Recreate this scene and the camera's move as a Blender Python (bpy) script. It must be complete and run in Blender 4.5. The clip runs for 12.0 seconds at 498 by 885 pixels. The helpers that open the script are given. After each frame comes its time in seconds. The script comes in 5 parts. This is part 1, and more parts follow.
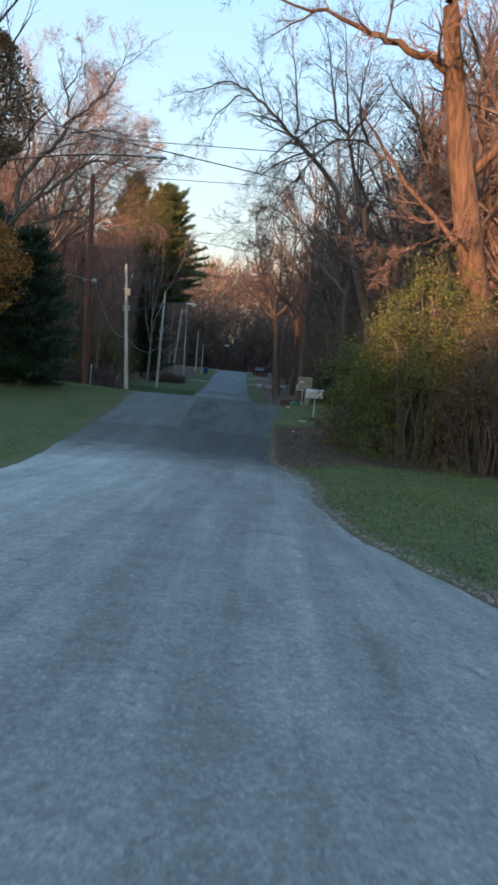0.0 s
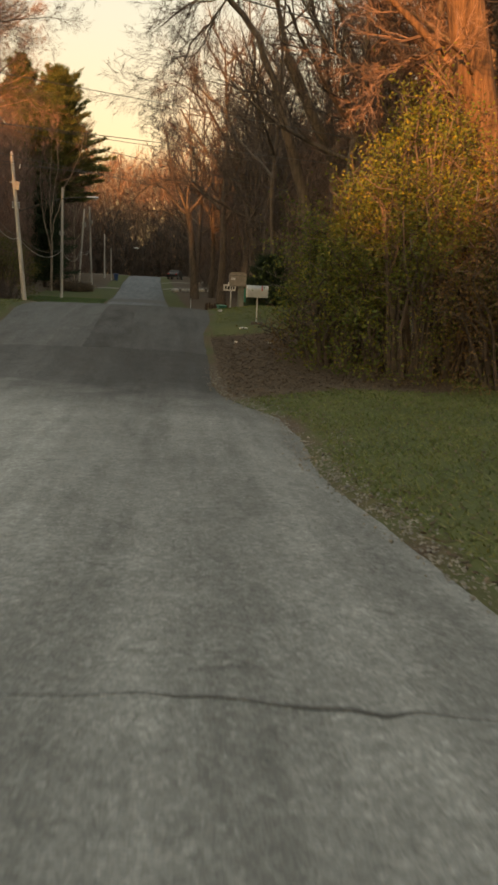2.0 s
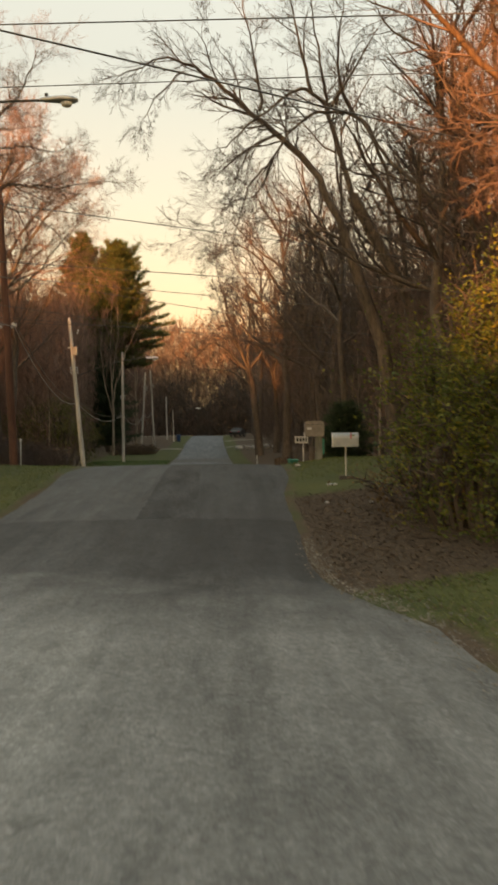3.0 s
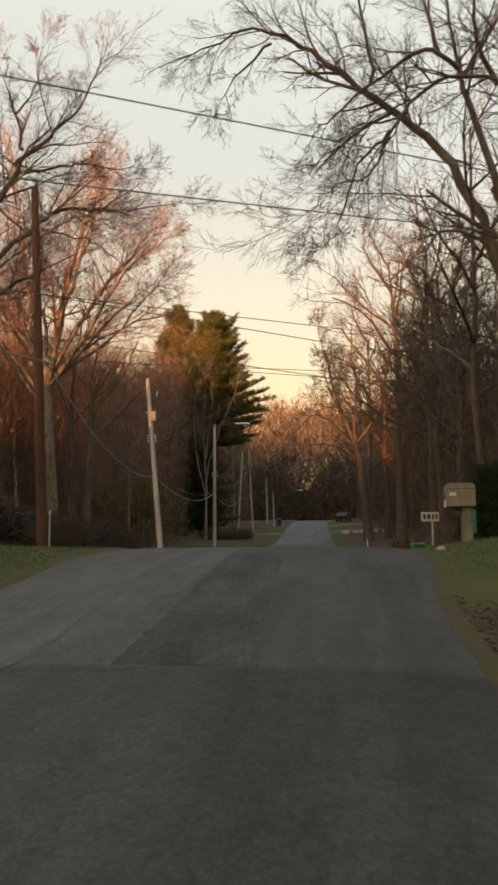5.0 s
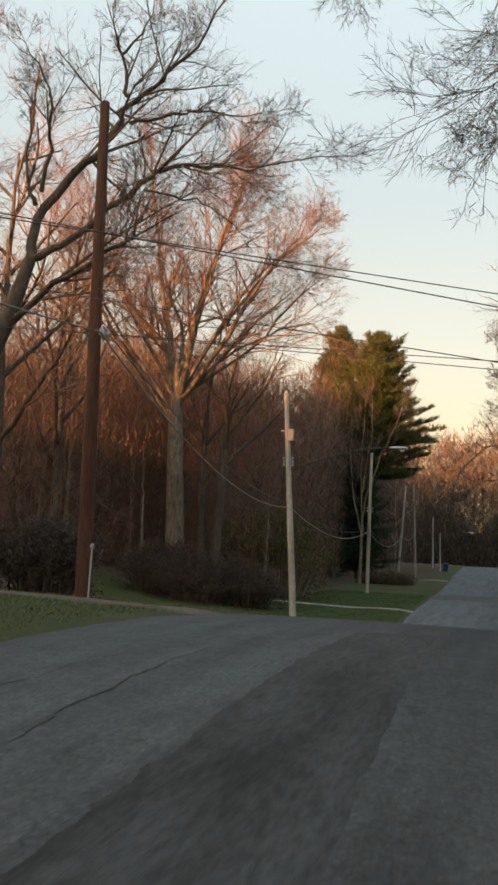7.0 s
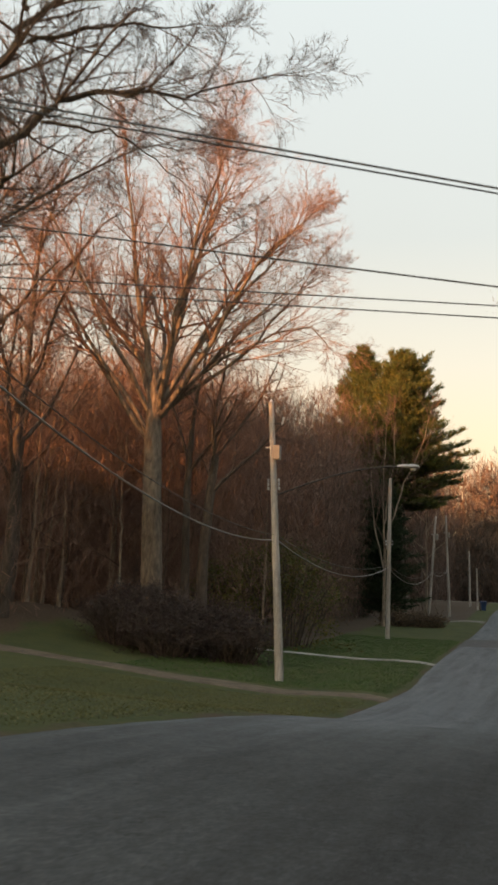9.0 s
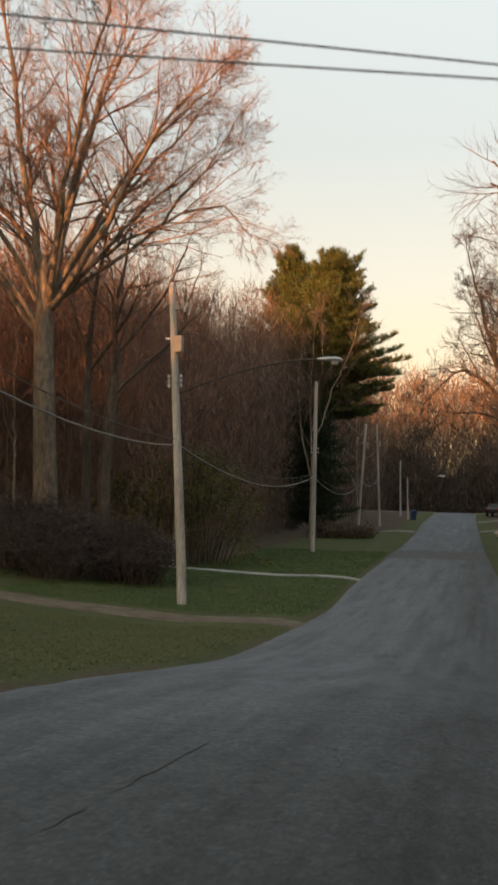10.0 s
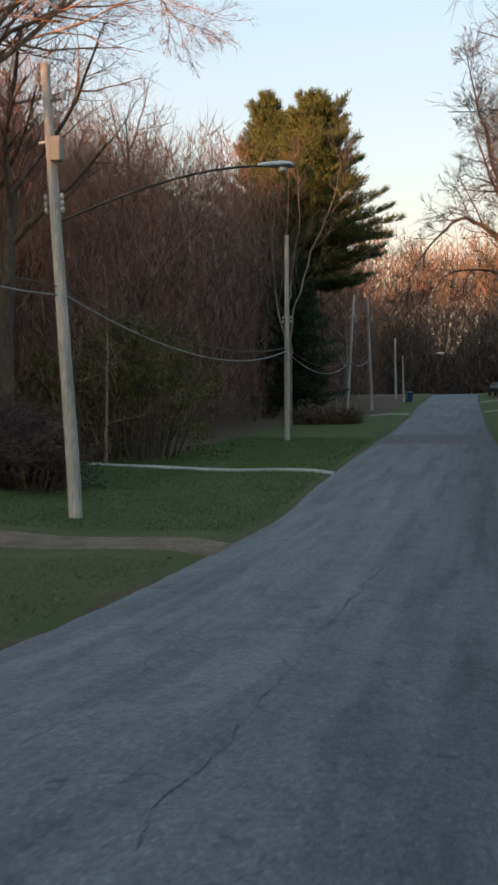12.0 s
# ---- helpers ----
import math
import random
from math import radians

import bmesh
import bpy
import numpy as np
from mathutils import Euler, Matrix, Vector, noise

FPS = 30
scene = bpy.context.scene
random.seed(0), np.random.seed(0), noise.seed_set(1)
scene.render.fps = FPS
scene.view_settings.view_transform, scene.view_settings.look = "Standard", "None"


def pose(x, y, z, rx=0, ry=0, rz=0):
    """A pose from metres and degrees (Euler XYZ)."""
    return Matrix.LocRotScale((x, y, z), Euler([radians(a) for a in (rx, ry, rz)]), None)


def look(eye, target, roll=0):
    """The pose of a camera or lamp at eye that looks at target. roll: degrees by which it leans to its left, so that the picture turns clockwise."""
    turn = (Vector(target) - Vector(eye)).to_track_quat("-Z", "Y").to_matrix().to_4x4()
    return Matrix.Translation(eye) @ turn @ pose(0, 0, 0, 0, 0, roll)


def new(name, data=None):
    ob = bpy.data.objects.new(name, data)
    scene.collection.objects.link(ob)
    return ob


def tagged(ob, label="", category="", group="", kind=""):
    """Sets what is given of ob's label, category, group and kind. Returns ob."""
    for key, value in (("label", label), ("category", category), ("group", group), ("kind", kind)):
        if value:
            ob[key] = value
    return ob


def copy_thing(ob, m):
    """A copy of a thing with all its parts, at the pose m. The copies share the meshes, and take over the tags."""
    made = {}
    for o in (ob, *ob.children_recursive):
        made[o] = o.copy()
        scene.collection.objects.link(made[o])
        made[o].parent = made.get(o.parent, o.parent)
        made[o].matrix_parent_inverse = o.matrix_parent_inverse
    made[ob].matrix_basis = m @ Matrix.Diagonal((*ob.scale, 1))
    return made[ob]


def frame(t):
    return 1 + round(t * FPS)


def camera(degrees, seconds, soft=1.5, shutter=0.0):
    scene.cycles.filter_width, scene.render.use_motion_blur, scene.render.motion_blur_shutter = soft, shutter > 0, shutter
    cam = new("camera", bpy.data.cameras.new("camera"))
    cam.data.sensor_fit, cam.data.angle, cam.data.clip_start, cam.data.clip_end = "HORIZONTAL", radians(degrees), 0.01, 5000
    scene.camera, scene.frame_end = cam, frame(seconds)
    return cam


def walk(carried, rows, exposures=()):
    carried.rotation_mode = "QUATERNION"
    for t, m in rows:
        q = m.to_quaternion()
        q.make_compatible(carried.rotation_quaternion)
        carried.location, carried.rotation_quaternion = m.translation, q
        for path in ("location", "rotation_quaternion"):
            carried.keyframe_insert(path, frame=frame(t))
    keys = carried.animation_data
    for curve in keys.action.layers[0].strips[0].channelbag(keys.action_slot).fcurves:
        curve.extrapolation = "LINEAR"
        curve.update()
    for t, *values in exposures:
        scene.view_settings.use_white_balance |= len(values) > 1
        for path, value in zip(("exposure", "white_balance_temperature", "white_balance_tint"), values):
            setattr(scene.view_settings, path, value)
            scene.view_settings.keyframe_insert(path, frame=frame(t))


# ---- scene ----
cam = camera(33.0, 12.0, soft=2.9, shutter=0.25)
PATH = [
    (0, (3.361, -12.671, 2.084), (3.351, -10.675, 1.953), 5.7),
    (0.5, (3.319, -11.003, 2.046), (3.25, -9.008, 1.927), 6.4),
    (1, (3.257, -9.393, 1.947), (3.226, -7.447, 1.486), 3.0),
    (1.5, (3.162, -7.653, 1.904), (3.256, -5.705, 1.461), 0.7),
    (2, (2.992, -5.758, 1.877), (3.185, -3.797, 1.538), 2.7),
    (2.5, (2.827, -3.612, 1.824), (3.046, -1.658, 1.459), 3.3),
    (2.7, (2.748, -2.678, 1.819), (2.898, -0.687, 1.709), 1.5),
    (4.3, (2.815, 5.044, 1.522), (2.685, 7.029, 1.722), -1.8),
    (4.5, (2.816, 5.898, 1.513), (2.686, 7.881, 1.743), -1.9),
    (5, (2.755, 7.954, 1.538), (2.545, 9.93, 1.77), -0.3),
    (5.5, (2.666, 10.067, 1.596), (2.317, 12.02, 1.85), 1.9),
    (6, (2.584, 12.111, 1.693), (2.126, 14.042, 1.935), 3.0),
    (6.5, (2.543, 14.139, 1.844), (2.004, 16.048, 2.099), 3.2),
    (7, (2.544, 16.107, 2.02), (1.941, 17.99, 2.325), 3.3),
    (7.2, (2.547, 16.862, 2.067), (1.916, 18.731, 2.398), 3.1),
    (8.8, (2.784, 22.64, 2.555), (2.081, 24.469, 2.955), 3.0),
    (9, (2.791, 23.477, 2.578), (2.101, 25.314, 2.961), 2.9),
    (9.5, (2.666, 25.783, 2.628), (2.049, 27.66, 2.941), 2.3),
    (10, (2.49, 28.105, 2.652), (1.942, 30.019, 2.841), 1.7),
    (10.5, (2.445, 30.278, 2.656), (1.915, 32.205, 2.738), -0.2),
    (11, (2.352, 32.309, 2.582), (1.819, 34.237, 2.609), -0.5),
    (11.5, (2.225, 34.393, 2.485), (1.667, 36.313, 2.442), -0.7),
    (12, (2.171, 36.411, 2.33), (1.624, 38.334, 2.263), -0.3),
]
EXPO = [
    (0.0, 1.70, 4900, 2), (0.5, 1.65, 5300, 4), (0.9, 1.6, 6100, 7), (1.5, 1.6, 8300, 11), (2.7, 1.66, 9200, 12),
    (4.3, 1.61, 9100, 16), (5.5, 1.58, 8000, 13), (7.2, 1.60, 7200, 10), (9.0, 1.62, 7900, 14), (10.5, 1.63, 7500, 14), (12.0, 1.69, 6100, 8),
]
walk(cam, [(t, look(eye, target, roll)) for t, eye, target, roll in PATH], EXPO)

# ---- light: low evening sun from behind on the near-left, clear sky ----
SUN_FROM = Vector((-0.46, -0.88, 0.0)).normalized()
SUN_ELEV = radians(3.6)
world = bpy.data.worlds.new("evening_sky")
scene.world = world
world.use_nodes = True
wn = world.node_tree.nodes
sky = wn.new("ShaderNodeTexSky")
sky.sky_type = "NISHITA"
sky.sun_disc = False
sky.sun_elevation = SUN_ELEV
sky.sun_rotation = math.atan2(SUN_FROM.x, SUN_FROM.y)
sky.dust_density = 5.0
sky.air_density = 0.6
sky.ozone_density = 0.3
wn["Background"].inputs["Strength"].default_value = 0.15
# thin evening haze over the clear sky: cream along the horizon, paler above
wl = world.node_tree.links
wtc, wsep, whaze = wn.new("ShaderNodeTexCoord"), wn.new("ShaderNodeSeparateXYZ"), wn.new("ShaderNodeValToRGB")
wl.new(wtc.outputs["Generated"], wsep.inputs[0])
wl.new(wsep.outputs["Z"], whaze.inputs["Fac"])
# above 0.70 the unseen sky is brightened bluish, an added fill for the shade
for at, col in ((0.12, (1.42, 1.06, 0.54)), (0.28, (1.08, 1.06, 0.90)), (0.42, (0.86, 0.99, 1.03)), (0.70, (0.98, 1.21, 1.37))):
    el = whaze.color_ramp.elements.new(at)
    el.color = (*col, 1)
whaze.color_ramp.elements[0].color = (1.42, 0.86, 0.40, 1)
whaze.color_ramp.elements[-1].color = (1.08, 1.44, 1.72, 1)
wmix = wn.new("ShaderNodeMix")
wmix.data_type, wmix.blend_type = "RGBA", "MIX"
wmix.inputs["Factor"].default_value = 0.62
wl.new(sky.outputs[0], wmix.inputs["A"])
wscale = wn.new("ShaderNodeMix")
wscale.data_type, wscale.blend_type = "RGBA", "MULTIPLY"
wscale.inputs["Factor"].default_value = 1.0
wscale.inputs["B"].default_value = (2.35, 2.35, 2.35, 1)
wl.new(whaze.outputs["Color"], wscale.inputs["A"])
wl.new(wscale.outputs["Result"], wmix.inputs["B"])
wl.new(wmix.outputs["Result"], wn["Background"].inputs["Color"])

sun = new("sun", bpy.data.lights.new("sun", "SUN"))
sun.data.energy = 4.8
sun.data.angle = radians(0.6)
sun.data.color = (1.0, 0.43, 0.17)
to_sun = Vector((SUN_FROM.x * math.cos(SUN_ELEV), SUN_FROM.y * math.cos(SUN_ELEV), math.sin(SUN_ELEV)))
sun.matrix_world = look((0, 0, 80), Vector((0, 0, 80)) - to_sun)

RNG = random.Random(7)


# ---- materials ----
def material(name, build, rough=0.85, metal=0.0):
    m = bpy.data.materials.new(name)
    m.use_nodes = True
    nt = m.node_tree
    b = nt.nodes["Principled BSDF"]
    b.inputs["Roughness"].default_value = rough
    b.inputs["Metallic"].default_value = metal
    b.inputs["Specular IOR Level"].default_value = 0.3
    build(nt, b)
    return m


def node(nt, kind, **sets):
    n = nt.nodes.new(kind)
    for k, v in sets.items():
        if k in n.inputs:
            n.inputs[k].default_value = v
    return n


def coords(nt, scale=(1, 1, 1)):
    tc = nt.nodes.new("ShaderNodeTexCoord")
    mp = nt.nodes.new("ShaderNodeMapping")
    mp.inputs["Scale"].default_value = scale
    nt.links.new(tc.outputs["Object"], mp.inputs["Vector"])
    return mp.outputs["Vector"]


def ramp(nt, fac, stops):
    r = nt.nodes.new("ShaderNodeValToRGB")
    e = r.color_ramp.elements
    while len(e) < len(stops):
        e.new(0.5)
    for el, (at, col) in zip(e, stops):
        el.position = at
        el.color = (*col, 1)
    nt.links.new(fac, r.inputs["Fac"])
    return r.outputs["Color"]


def mixed(nt, fac, a, b, mode="MIX"):
    m = nt.nodes.new("ShaderNodeMix")
    m.data_type = "RGBA"
    m.blend_type = mode
    for sock, v in ((m.inputs["Factor"], fac), (m.inputs["A"], a), (m.inputs["B"], b)):
        if isinstance(v, bpy.types.NodeSocket):
            nt.links.new(v, sock)
        else:
            sock.default_value = v if not isinstance(v, tuple) else (*v, 1)
    return m.outputs["Result"]


def bumped(nt, b, height, strength=0.5, dist=0.02):
    bp = nt.nodes.new("ShaderNodeBump")
    bp.inputs["Strength"].default_value = strength
    bp.inputs["Distance"].default_value = dist
    nt.links.new(height, bp.inputs["Height"])
    nt.links.new(bp.outputs["Normal"], b.inputs["Normal"])


def noisy(c1, c2, scale=6.0, stretch=(1, 1, 1), rough=0.85, bump=0.4, dist=0.02, big=0.35, island=0.0, metal=0.0, name="surface"):
    """A two-scale mottled surface between two colours, with relief."""

    def build(nt, b):
        v = coords(nt, stretch)
        n1 = node(nt, "ShaderNodeTexNoise", Scale=scale, Detail=6.0, Roughness=0.65)
        n2 = node(nt, "ShaderNodeTexNoise", Scale=scale * 0.12, Detail=3.0)
        nt.links.new(v, n1.inputs["Vector"])
        nt.links.new(v, n2.inputs["Vector"])
        col = ramp(nt, n1.outputs["Fac"], [(0.3, c1), (0.7, c2)])
        dark = ramp(nt, n2.outputs["Fac"], [(0.3, (1 - big,) * 3), (0.7, (1 + big * 0.4,) * 3)])
        col = mixed(nt, 1.0, col, dark, "MULTIPLY")
        if island:
            g = nt.nodes.new("ShaderNodeNewGeometry")
            var = ramp(nt, g.outputs["Random Per Island"], [(0.0, (1 - island,) * 3), (1.0, (1 + island,) * 3)])
            col = mixed(nt, 1.0, col, var, "MULTIPLY")
        nt.links.new(col, b.inputs["Base Color"])
        if bump:
            bumped(nt, b, n1.outputs["Fac"], bump, dist)

    return material(name, build, rough, metal)


def leafy(name, cols, rough=0.6):
    """Leaves: one of several colours for each leaf, thin enough to let some light through."""

    def build(nt, b):
        g = nt.nodes.new("ShaderNodeNewGeometry")
        stops = [(i / (len(cols) - 1), c) for i, c in enumerate(cols)]
        col = ramp(nt, g.outputs["Random Per Island"], stops)
        nt.links.new(col, b.inputs["Base Color"])
        tr = nt.nodes.new("ShaderNodeBsdfTranslucent")
        mx = nt.nodes.new("ShaderNodeMixShader")
        mx.inputs[0].default_value = 0.3
        nt.links.new(col, tr.inputs["Color"])
        nt.links.new(b.outputs[0], mx.inputs[1])
        nt.links.new(tr.outputs[0], mx.inputs[2])
        nt.links.new(mx.outputs[0], nt.nodes["Material Output"].inputs["Surface"])

    return material(name, build, rough)


def build_asphalt(nt, b):
    v = coords(nt)
    fine = node(nt, "ShaderNodeTexNoise", Scale=70.0, Detail=4.0, Roughness=0.7)
    mid = node(nt, "ShaderNodeTexNoise", Scale=2.2, Detail=5.0, Roughness=0.6)
    vs = coords(nt, (0.9, 0.05, 1))
    streak = node(nt, "ShaderNodeTexNoise", Scale=2.4, Detail=3.0)
    cr = node(nt, "ShaderNodeTexVoronoi", Scale=1.3)
    cr.feature = "DISTANCE_TO_EDGE"
    wob = node(nt, "ShaderNodeTexNoise", Scale=1.5, Detail=4.0)
    add = nt.nodes.new("ShaderNodeVectorMath")
    add.operation = "MULTIPLY_ADD"
    nt.links.new(v, wob.inputs["Vector"])
    nt.links.new(wob.outputs["Color"], add.inputs[0])
    add.inputs[1].default_value = (1.1, 1.1, 0)
    nt.links.new(v, add.inputs[2])
    for n in (fine, mid):
        nt.links.new(v, n.inputs["Vector"])
    nt.links.new(vs, streak.inputs["Vector"])
    nt.links.new(add.outputs[0], cr.inputs["Vector"])
    col = ramp(nt, fine.outputs["Fac"], [(0.30, (0.082, 0.085, 0.087)), (0.70, (0.170, 0.174, 0.174))])
    chips = node(nt, "ShaderNodeTexNoise", Scale=14.0, Detail=5.0, Roughness=0.75)
    nt.links.new(v, chips.inputs["Vector"])
    col = mixed(nt, 1.0, col, ramp(nt, chips.outputs["Fac"], [(0.34, (0.8,) * 3), (0.5, (1.02,) * 3), (0.68, (1.2,) * 3)]), "MULTIPLY")
    col = mixed(nt, 1.0, col, ramp(nt, mid.outputs["Fac"], [(0.3, (0.84,) * 3), (0.7, (1.10,) * 3)]), "MULTIPLY")
    col = mixed(nt, 1.0, col, ramp(nt, streak.outputs["Fac"], [(0.35, (0.84,) * 3), (0.65, (1.1,) * 3)]), "MULTIPLY")
    pebble = node(nt, "ShaderNodeTexVoronoi", Scale=42.0)
    nt.links.new(v, pebble.inputs["Vector"])
    col = mixed(nt, 1.0, col, ramp(nt, pebble.outputs["Color"], [(0.15, (0.86,) * 3), (0.6, (1.02,) * 3), (0.9, (1.3,) * 3)]), "MULTIPLY")
    vb = coords(nt, (1.0, 0.16, 1))
    blot = node(nt, "ShaderNodeTexNoise", Scale=1.7, Detail=7.0, Roughness=0.72)
    nt.links.new(vb, blot.inputs["Vector"])
    col = mixed(nt, 1.0, col, ramp(nt, blot.outputs["Fac"], [(0.36, (0.76,) * 3), (0.46, (0.97,) * 3), (0.60, (1.03,) * 3), (0.70, (1.16,) * 3)]), "MULTIPLY")
    vt = coords(nt, (2.6, 0.05, 1))
    tyre = node(nt, "ShaderNodeTexNoise", Scale=2.0, Detail=4.0, Roughness=0.6)
    nt.links.new(vt, tyre.inputs["Vector"])
    col = mixed(nt, 1.0, col, ramp(nt, tyre.outputs["Fac"], [(0.34, (0.89,) * 3), (0.52, (1.0,) * 3), (0.68, (1.08,) * 3)]), "MULTIPLY")
    # a paler stretch of paving before the repaired one, darker beyond and towards the right
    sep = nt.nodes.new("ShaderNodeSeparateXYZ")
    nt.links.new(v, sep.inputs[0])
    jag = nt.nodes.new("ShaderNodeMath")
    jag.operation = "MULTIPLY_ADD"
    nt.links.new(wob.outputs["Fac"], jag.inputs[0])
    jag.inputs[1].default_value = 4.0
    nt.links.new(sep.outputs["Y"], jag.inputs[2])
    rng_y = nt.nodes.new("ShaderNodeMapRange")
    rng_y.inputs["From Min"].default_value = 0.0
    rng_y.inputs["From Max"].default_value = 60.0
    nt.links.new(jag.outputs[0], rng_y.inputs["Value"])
    rng_x = nt.nodes.new("ShaderNodeMapRange")
    rng_x.inputs["From Min"].default_value = 0.0
    rng_x.inputs["From Max"].default_value = 2.4
    nt.links.new(sep.outputs["X"], rng_x.inputs["Value"])
    lane = ramp(nt, rng_x.outputs[0], [(0.0, (1.13, 1.15, 1.17)), (0.3, (1.06, 1.08, 1.09)), (1.0, (0.76, 0.77, 0.78))])
    # from 0.40 on, the stops also carry a blue skylight tint
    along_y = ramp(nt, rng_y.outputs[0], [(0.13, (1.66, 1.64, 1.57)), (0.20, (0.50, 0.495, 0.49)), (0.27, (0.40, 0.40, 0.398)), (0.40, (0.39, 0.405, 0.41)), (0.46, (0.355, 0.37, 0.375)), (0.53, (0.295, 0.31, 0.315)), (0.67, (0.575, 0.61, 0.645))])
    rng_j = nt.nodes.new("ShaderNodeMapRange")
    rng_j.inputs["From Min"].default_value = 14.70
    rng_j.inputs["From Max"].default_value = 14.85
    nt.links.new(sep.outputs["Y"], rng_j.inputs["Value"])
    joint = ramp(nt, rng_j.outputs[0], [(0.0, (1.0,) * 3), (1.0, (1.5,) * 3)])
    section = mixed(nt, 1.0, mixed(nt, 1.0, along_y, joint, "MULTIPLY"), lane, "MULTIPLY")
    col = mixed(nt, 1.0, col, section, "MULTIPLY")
    crack = ramp(nt, cr.outputs["Distance"], [(0.0, (0.55,) * 3), (0.022, (1, 1, 1))])
    gate = ramp(nt, mid.outputs["Fac"], [(0.53, (0, 0, 0)), (0.63, (1, 1, 1))])
    col = mixed(nt, gate, col, mixed(nt, 1.0, col, crack, "MULTIPLY"))
    nt.links.new(col, b.inputs["Base Color"])
    bumped(nt, b, fine.outputs["Fac"], 0.5, 0.012)


def build_ground(nt, b):
    v = coords(nt)
    at = nt.nodes.new("ShaderNodeAttribute")
    at.attribute_name = "cover"
    n1 = node(nt, "ShaderNodeTexNoise", Scale=9.0, Detail=7.0, Roughness=0.7)
    n2 = node(nt, "ShaderNodeTexNoise", Scale=0.7, Detail=5.0)
    n3 = node(nt, "ShaderNodeTexNoise", Scale=45.0, Detail=3.0)
    for n in (n1, n2, n3):
        nt.links.new(v, n.inputs["Vector"])
    grass = ramp(nt, n1.outputs["Fac"], [(0.25, (0.038, 0.048, 0.017)), (0.55, (0.055, 0.07, 0.023)), (0.8, (0.09, 0.092, 0.036))])
    grass = mixed(nt, 1.0, grass, ramp(nt, n2.outputs["Fac"], [(0.3, (0.75, 0.8, 0.8)), (0.7, (1.25, 1.1, 1.0))]), "MULTIPLY")
    litter = ramp(nt, n1.outputs["Fac"], [(0.25, (0.022, 0.016, 0.012)), (0.5, (0.062, 0.043, 0.029)), (0.75, (0.11, 0.077, 0.05))])
    litter = mixed(nt, 0.35, litter, ramp(nt, n3.outputs["Fac"], [(0.35, (0.02, 0.014, 0.01)), (0.65, (0.12, 0.085, 0.055))]))
    edge = nt.nodes.new("ShaderNodeMath")
    edge.operation = "MULTIPLY_ADD"
    nt.links.new(n2.outputs["Fac"], edge.inputs[0])
    edge.inputs[1].default_value = 0.8
    nt.links.new(at.outputs["Fac"], edge.inputs[2])
    fac = ramp(nt, edge.outputs[0], [(0.78, (0, 0, 0)), (1.0, (1, 1, 1))])
    nt.links.new(mixed(nt, fac, grass, litter), b.inputs["Base Color"])
    bumped(nt, b, n1.outputs["Fac"], 0.35, 0.03)


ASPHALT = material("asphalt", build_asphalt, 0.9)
PATCH = noisy((0.023, 0.025, 0.026), (0.064, 0.067, 0.068), 22, (1, 0.22, 1), rough=0.85, bump=0.4, dist=0.01, big=0.5, name="patch_asphalt")
SEAL = noisy((0.062, 0.063, 0.065), (0.125, 0.125, 0.126), 30, rough=0.88, bump=0.4, dist=0.01, name="sealed_asphalt")
TAR = noisy((0.04, 0.04, 0.04), (0.085, 0.085, 0.083), 30, rough=0.8, bump=0.3, name="crack_fill")
GROUND = material("grass_and_litter", build_ground, 0.95)
DIRT = noisy((0.075, 0.056, 0.038), (0.19, 0.15, 0.115), 14, rough=0.95, bump=0.5, name="packed_dirt")
GRAVEL = noisy((0.10, 0.095, 0.085), (0.26, 0.24, 0.21), 30, rough=0.95, bump=0.7, dist=0.02, name="gravel")
CONCRETE = noisy((0.24, 0.235, 0.22), (0.40, 0.39, 0.36), 12, rough=0.9, bump=0.2, name="concrete")
BARK = noisy((0.05, 0.04, 0.034), (0.15, 0.122, 0.10), 9, (1, 1, 0.25), bump=0.9, dist=0.05, name="bark")
BARK_GREY = noisy((0.075, 0.063, 0.052), (0.27, 0.225, 0.18), 7, (1, 1, 0.3), bump=0.7, dist=0.04, name="grey_bark")
BARK_OAK = noisy((0.03, 0.018, 0.011), (0.165, 0.102, 0.062), 6, (1.6, 1.6, 0.16), bump=1.0, dist=0.12, name="furrowed_bark")
BARK_PALE = noisy((0.13, 0.108, 0.086), (0.40, 0.335, 0.265), 7, (1, 1, 0.3), bump=0.7, dist=0.04, name="pale_bark")
TWIG = noisy((0.046, 0.037, 0.033), (0.125, 0.10, 0.087), 5, bump=0, island=0.3, name="twigs")
# reddish twigs brightened so that the far woods look sunlit
TWIG_FAR_LIT = noisy((0.10, 0.068, 0.052), (0.26, 0.18, 0.14), 5, bump=0, island=0.35, name="far_lit_twigs")
# brighter copy of the reddish twigs, evening sun glow put into the colour
TWIG_SUNLIT = noisy((0.13, 0.082, 0.067), (0.32, 0.21, 0.168), 5, bump=0, island=0.18, name="sun_brightened_twigs")
TWIG_RED = noisy((0.085, 0.057, 0.047), (0.215, 0.148, 0.12), 5, bump=0, island=0.15, name="reddish_twigs")
POLE_GREY = noisy((0.29, 0.28, 0.265), (0.54, 0.52, 0.495), 10, (3, 3, 0.25), bump=0.6, dist=0.01, name="weathered_wood")
POLE_BROWN = noisy((0.07, 0.032, 0.022), (0.15, 0.07, 0.046), 10, (3, 3, 0.25), bump=0.6, dist=0.01, name="creosoted_wood")
BOX_GREY = noisy((0.24, 0.235, 0.225), (0.34, 0.335, 0.32), 12, rough=0.6, bump=0.1, name="grey_paint")
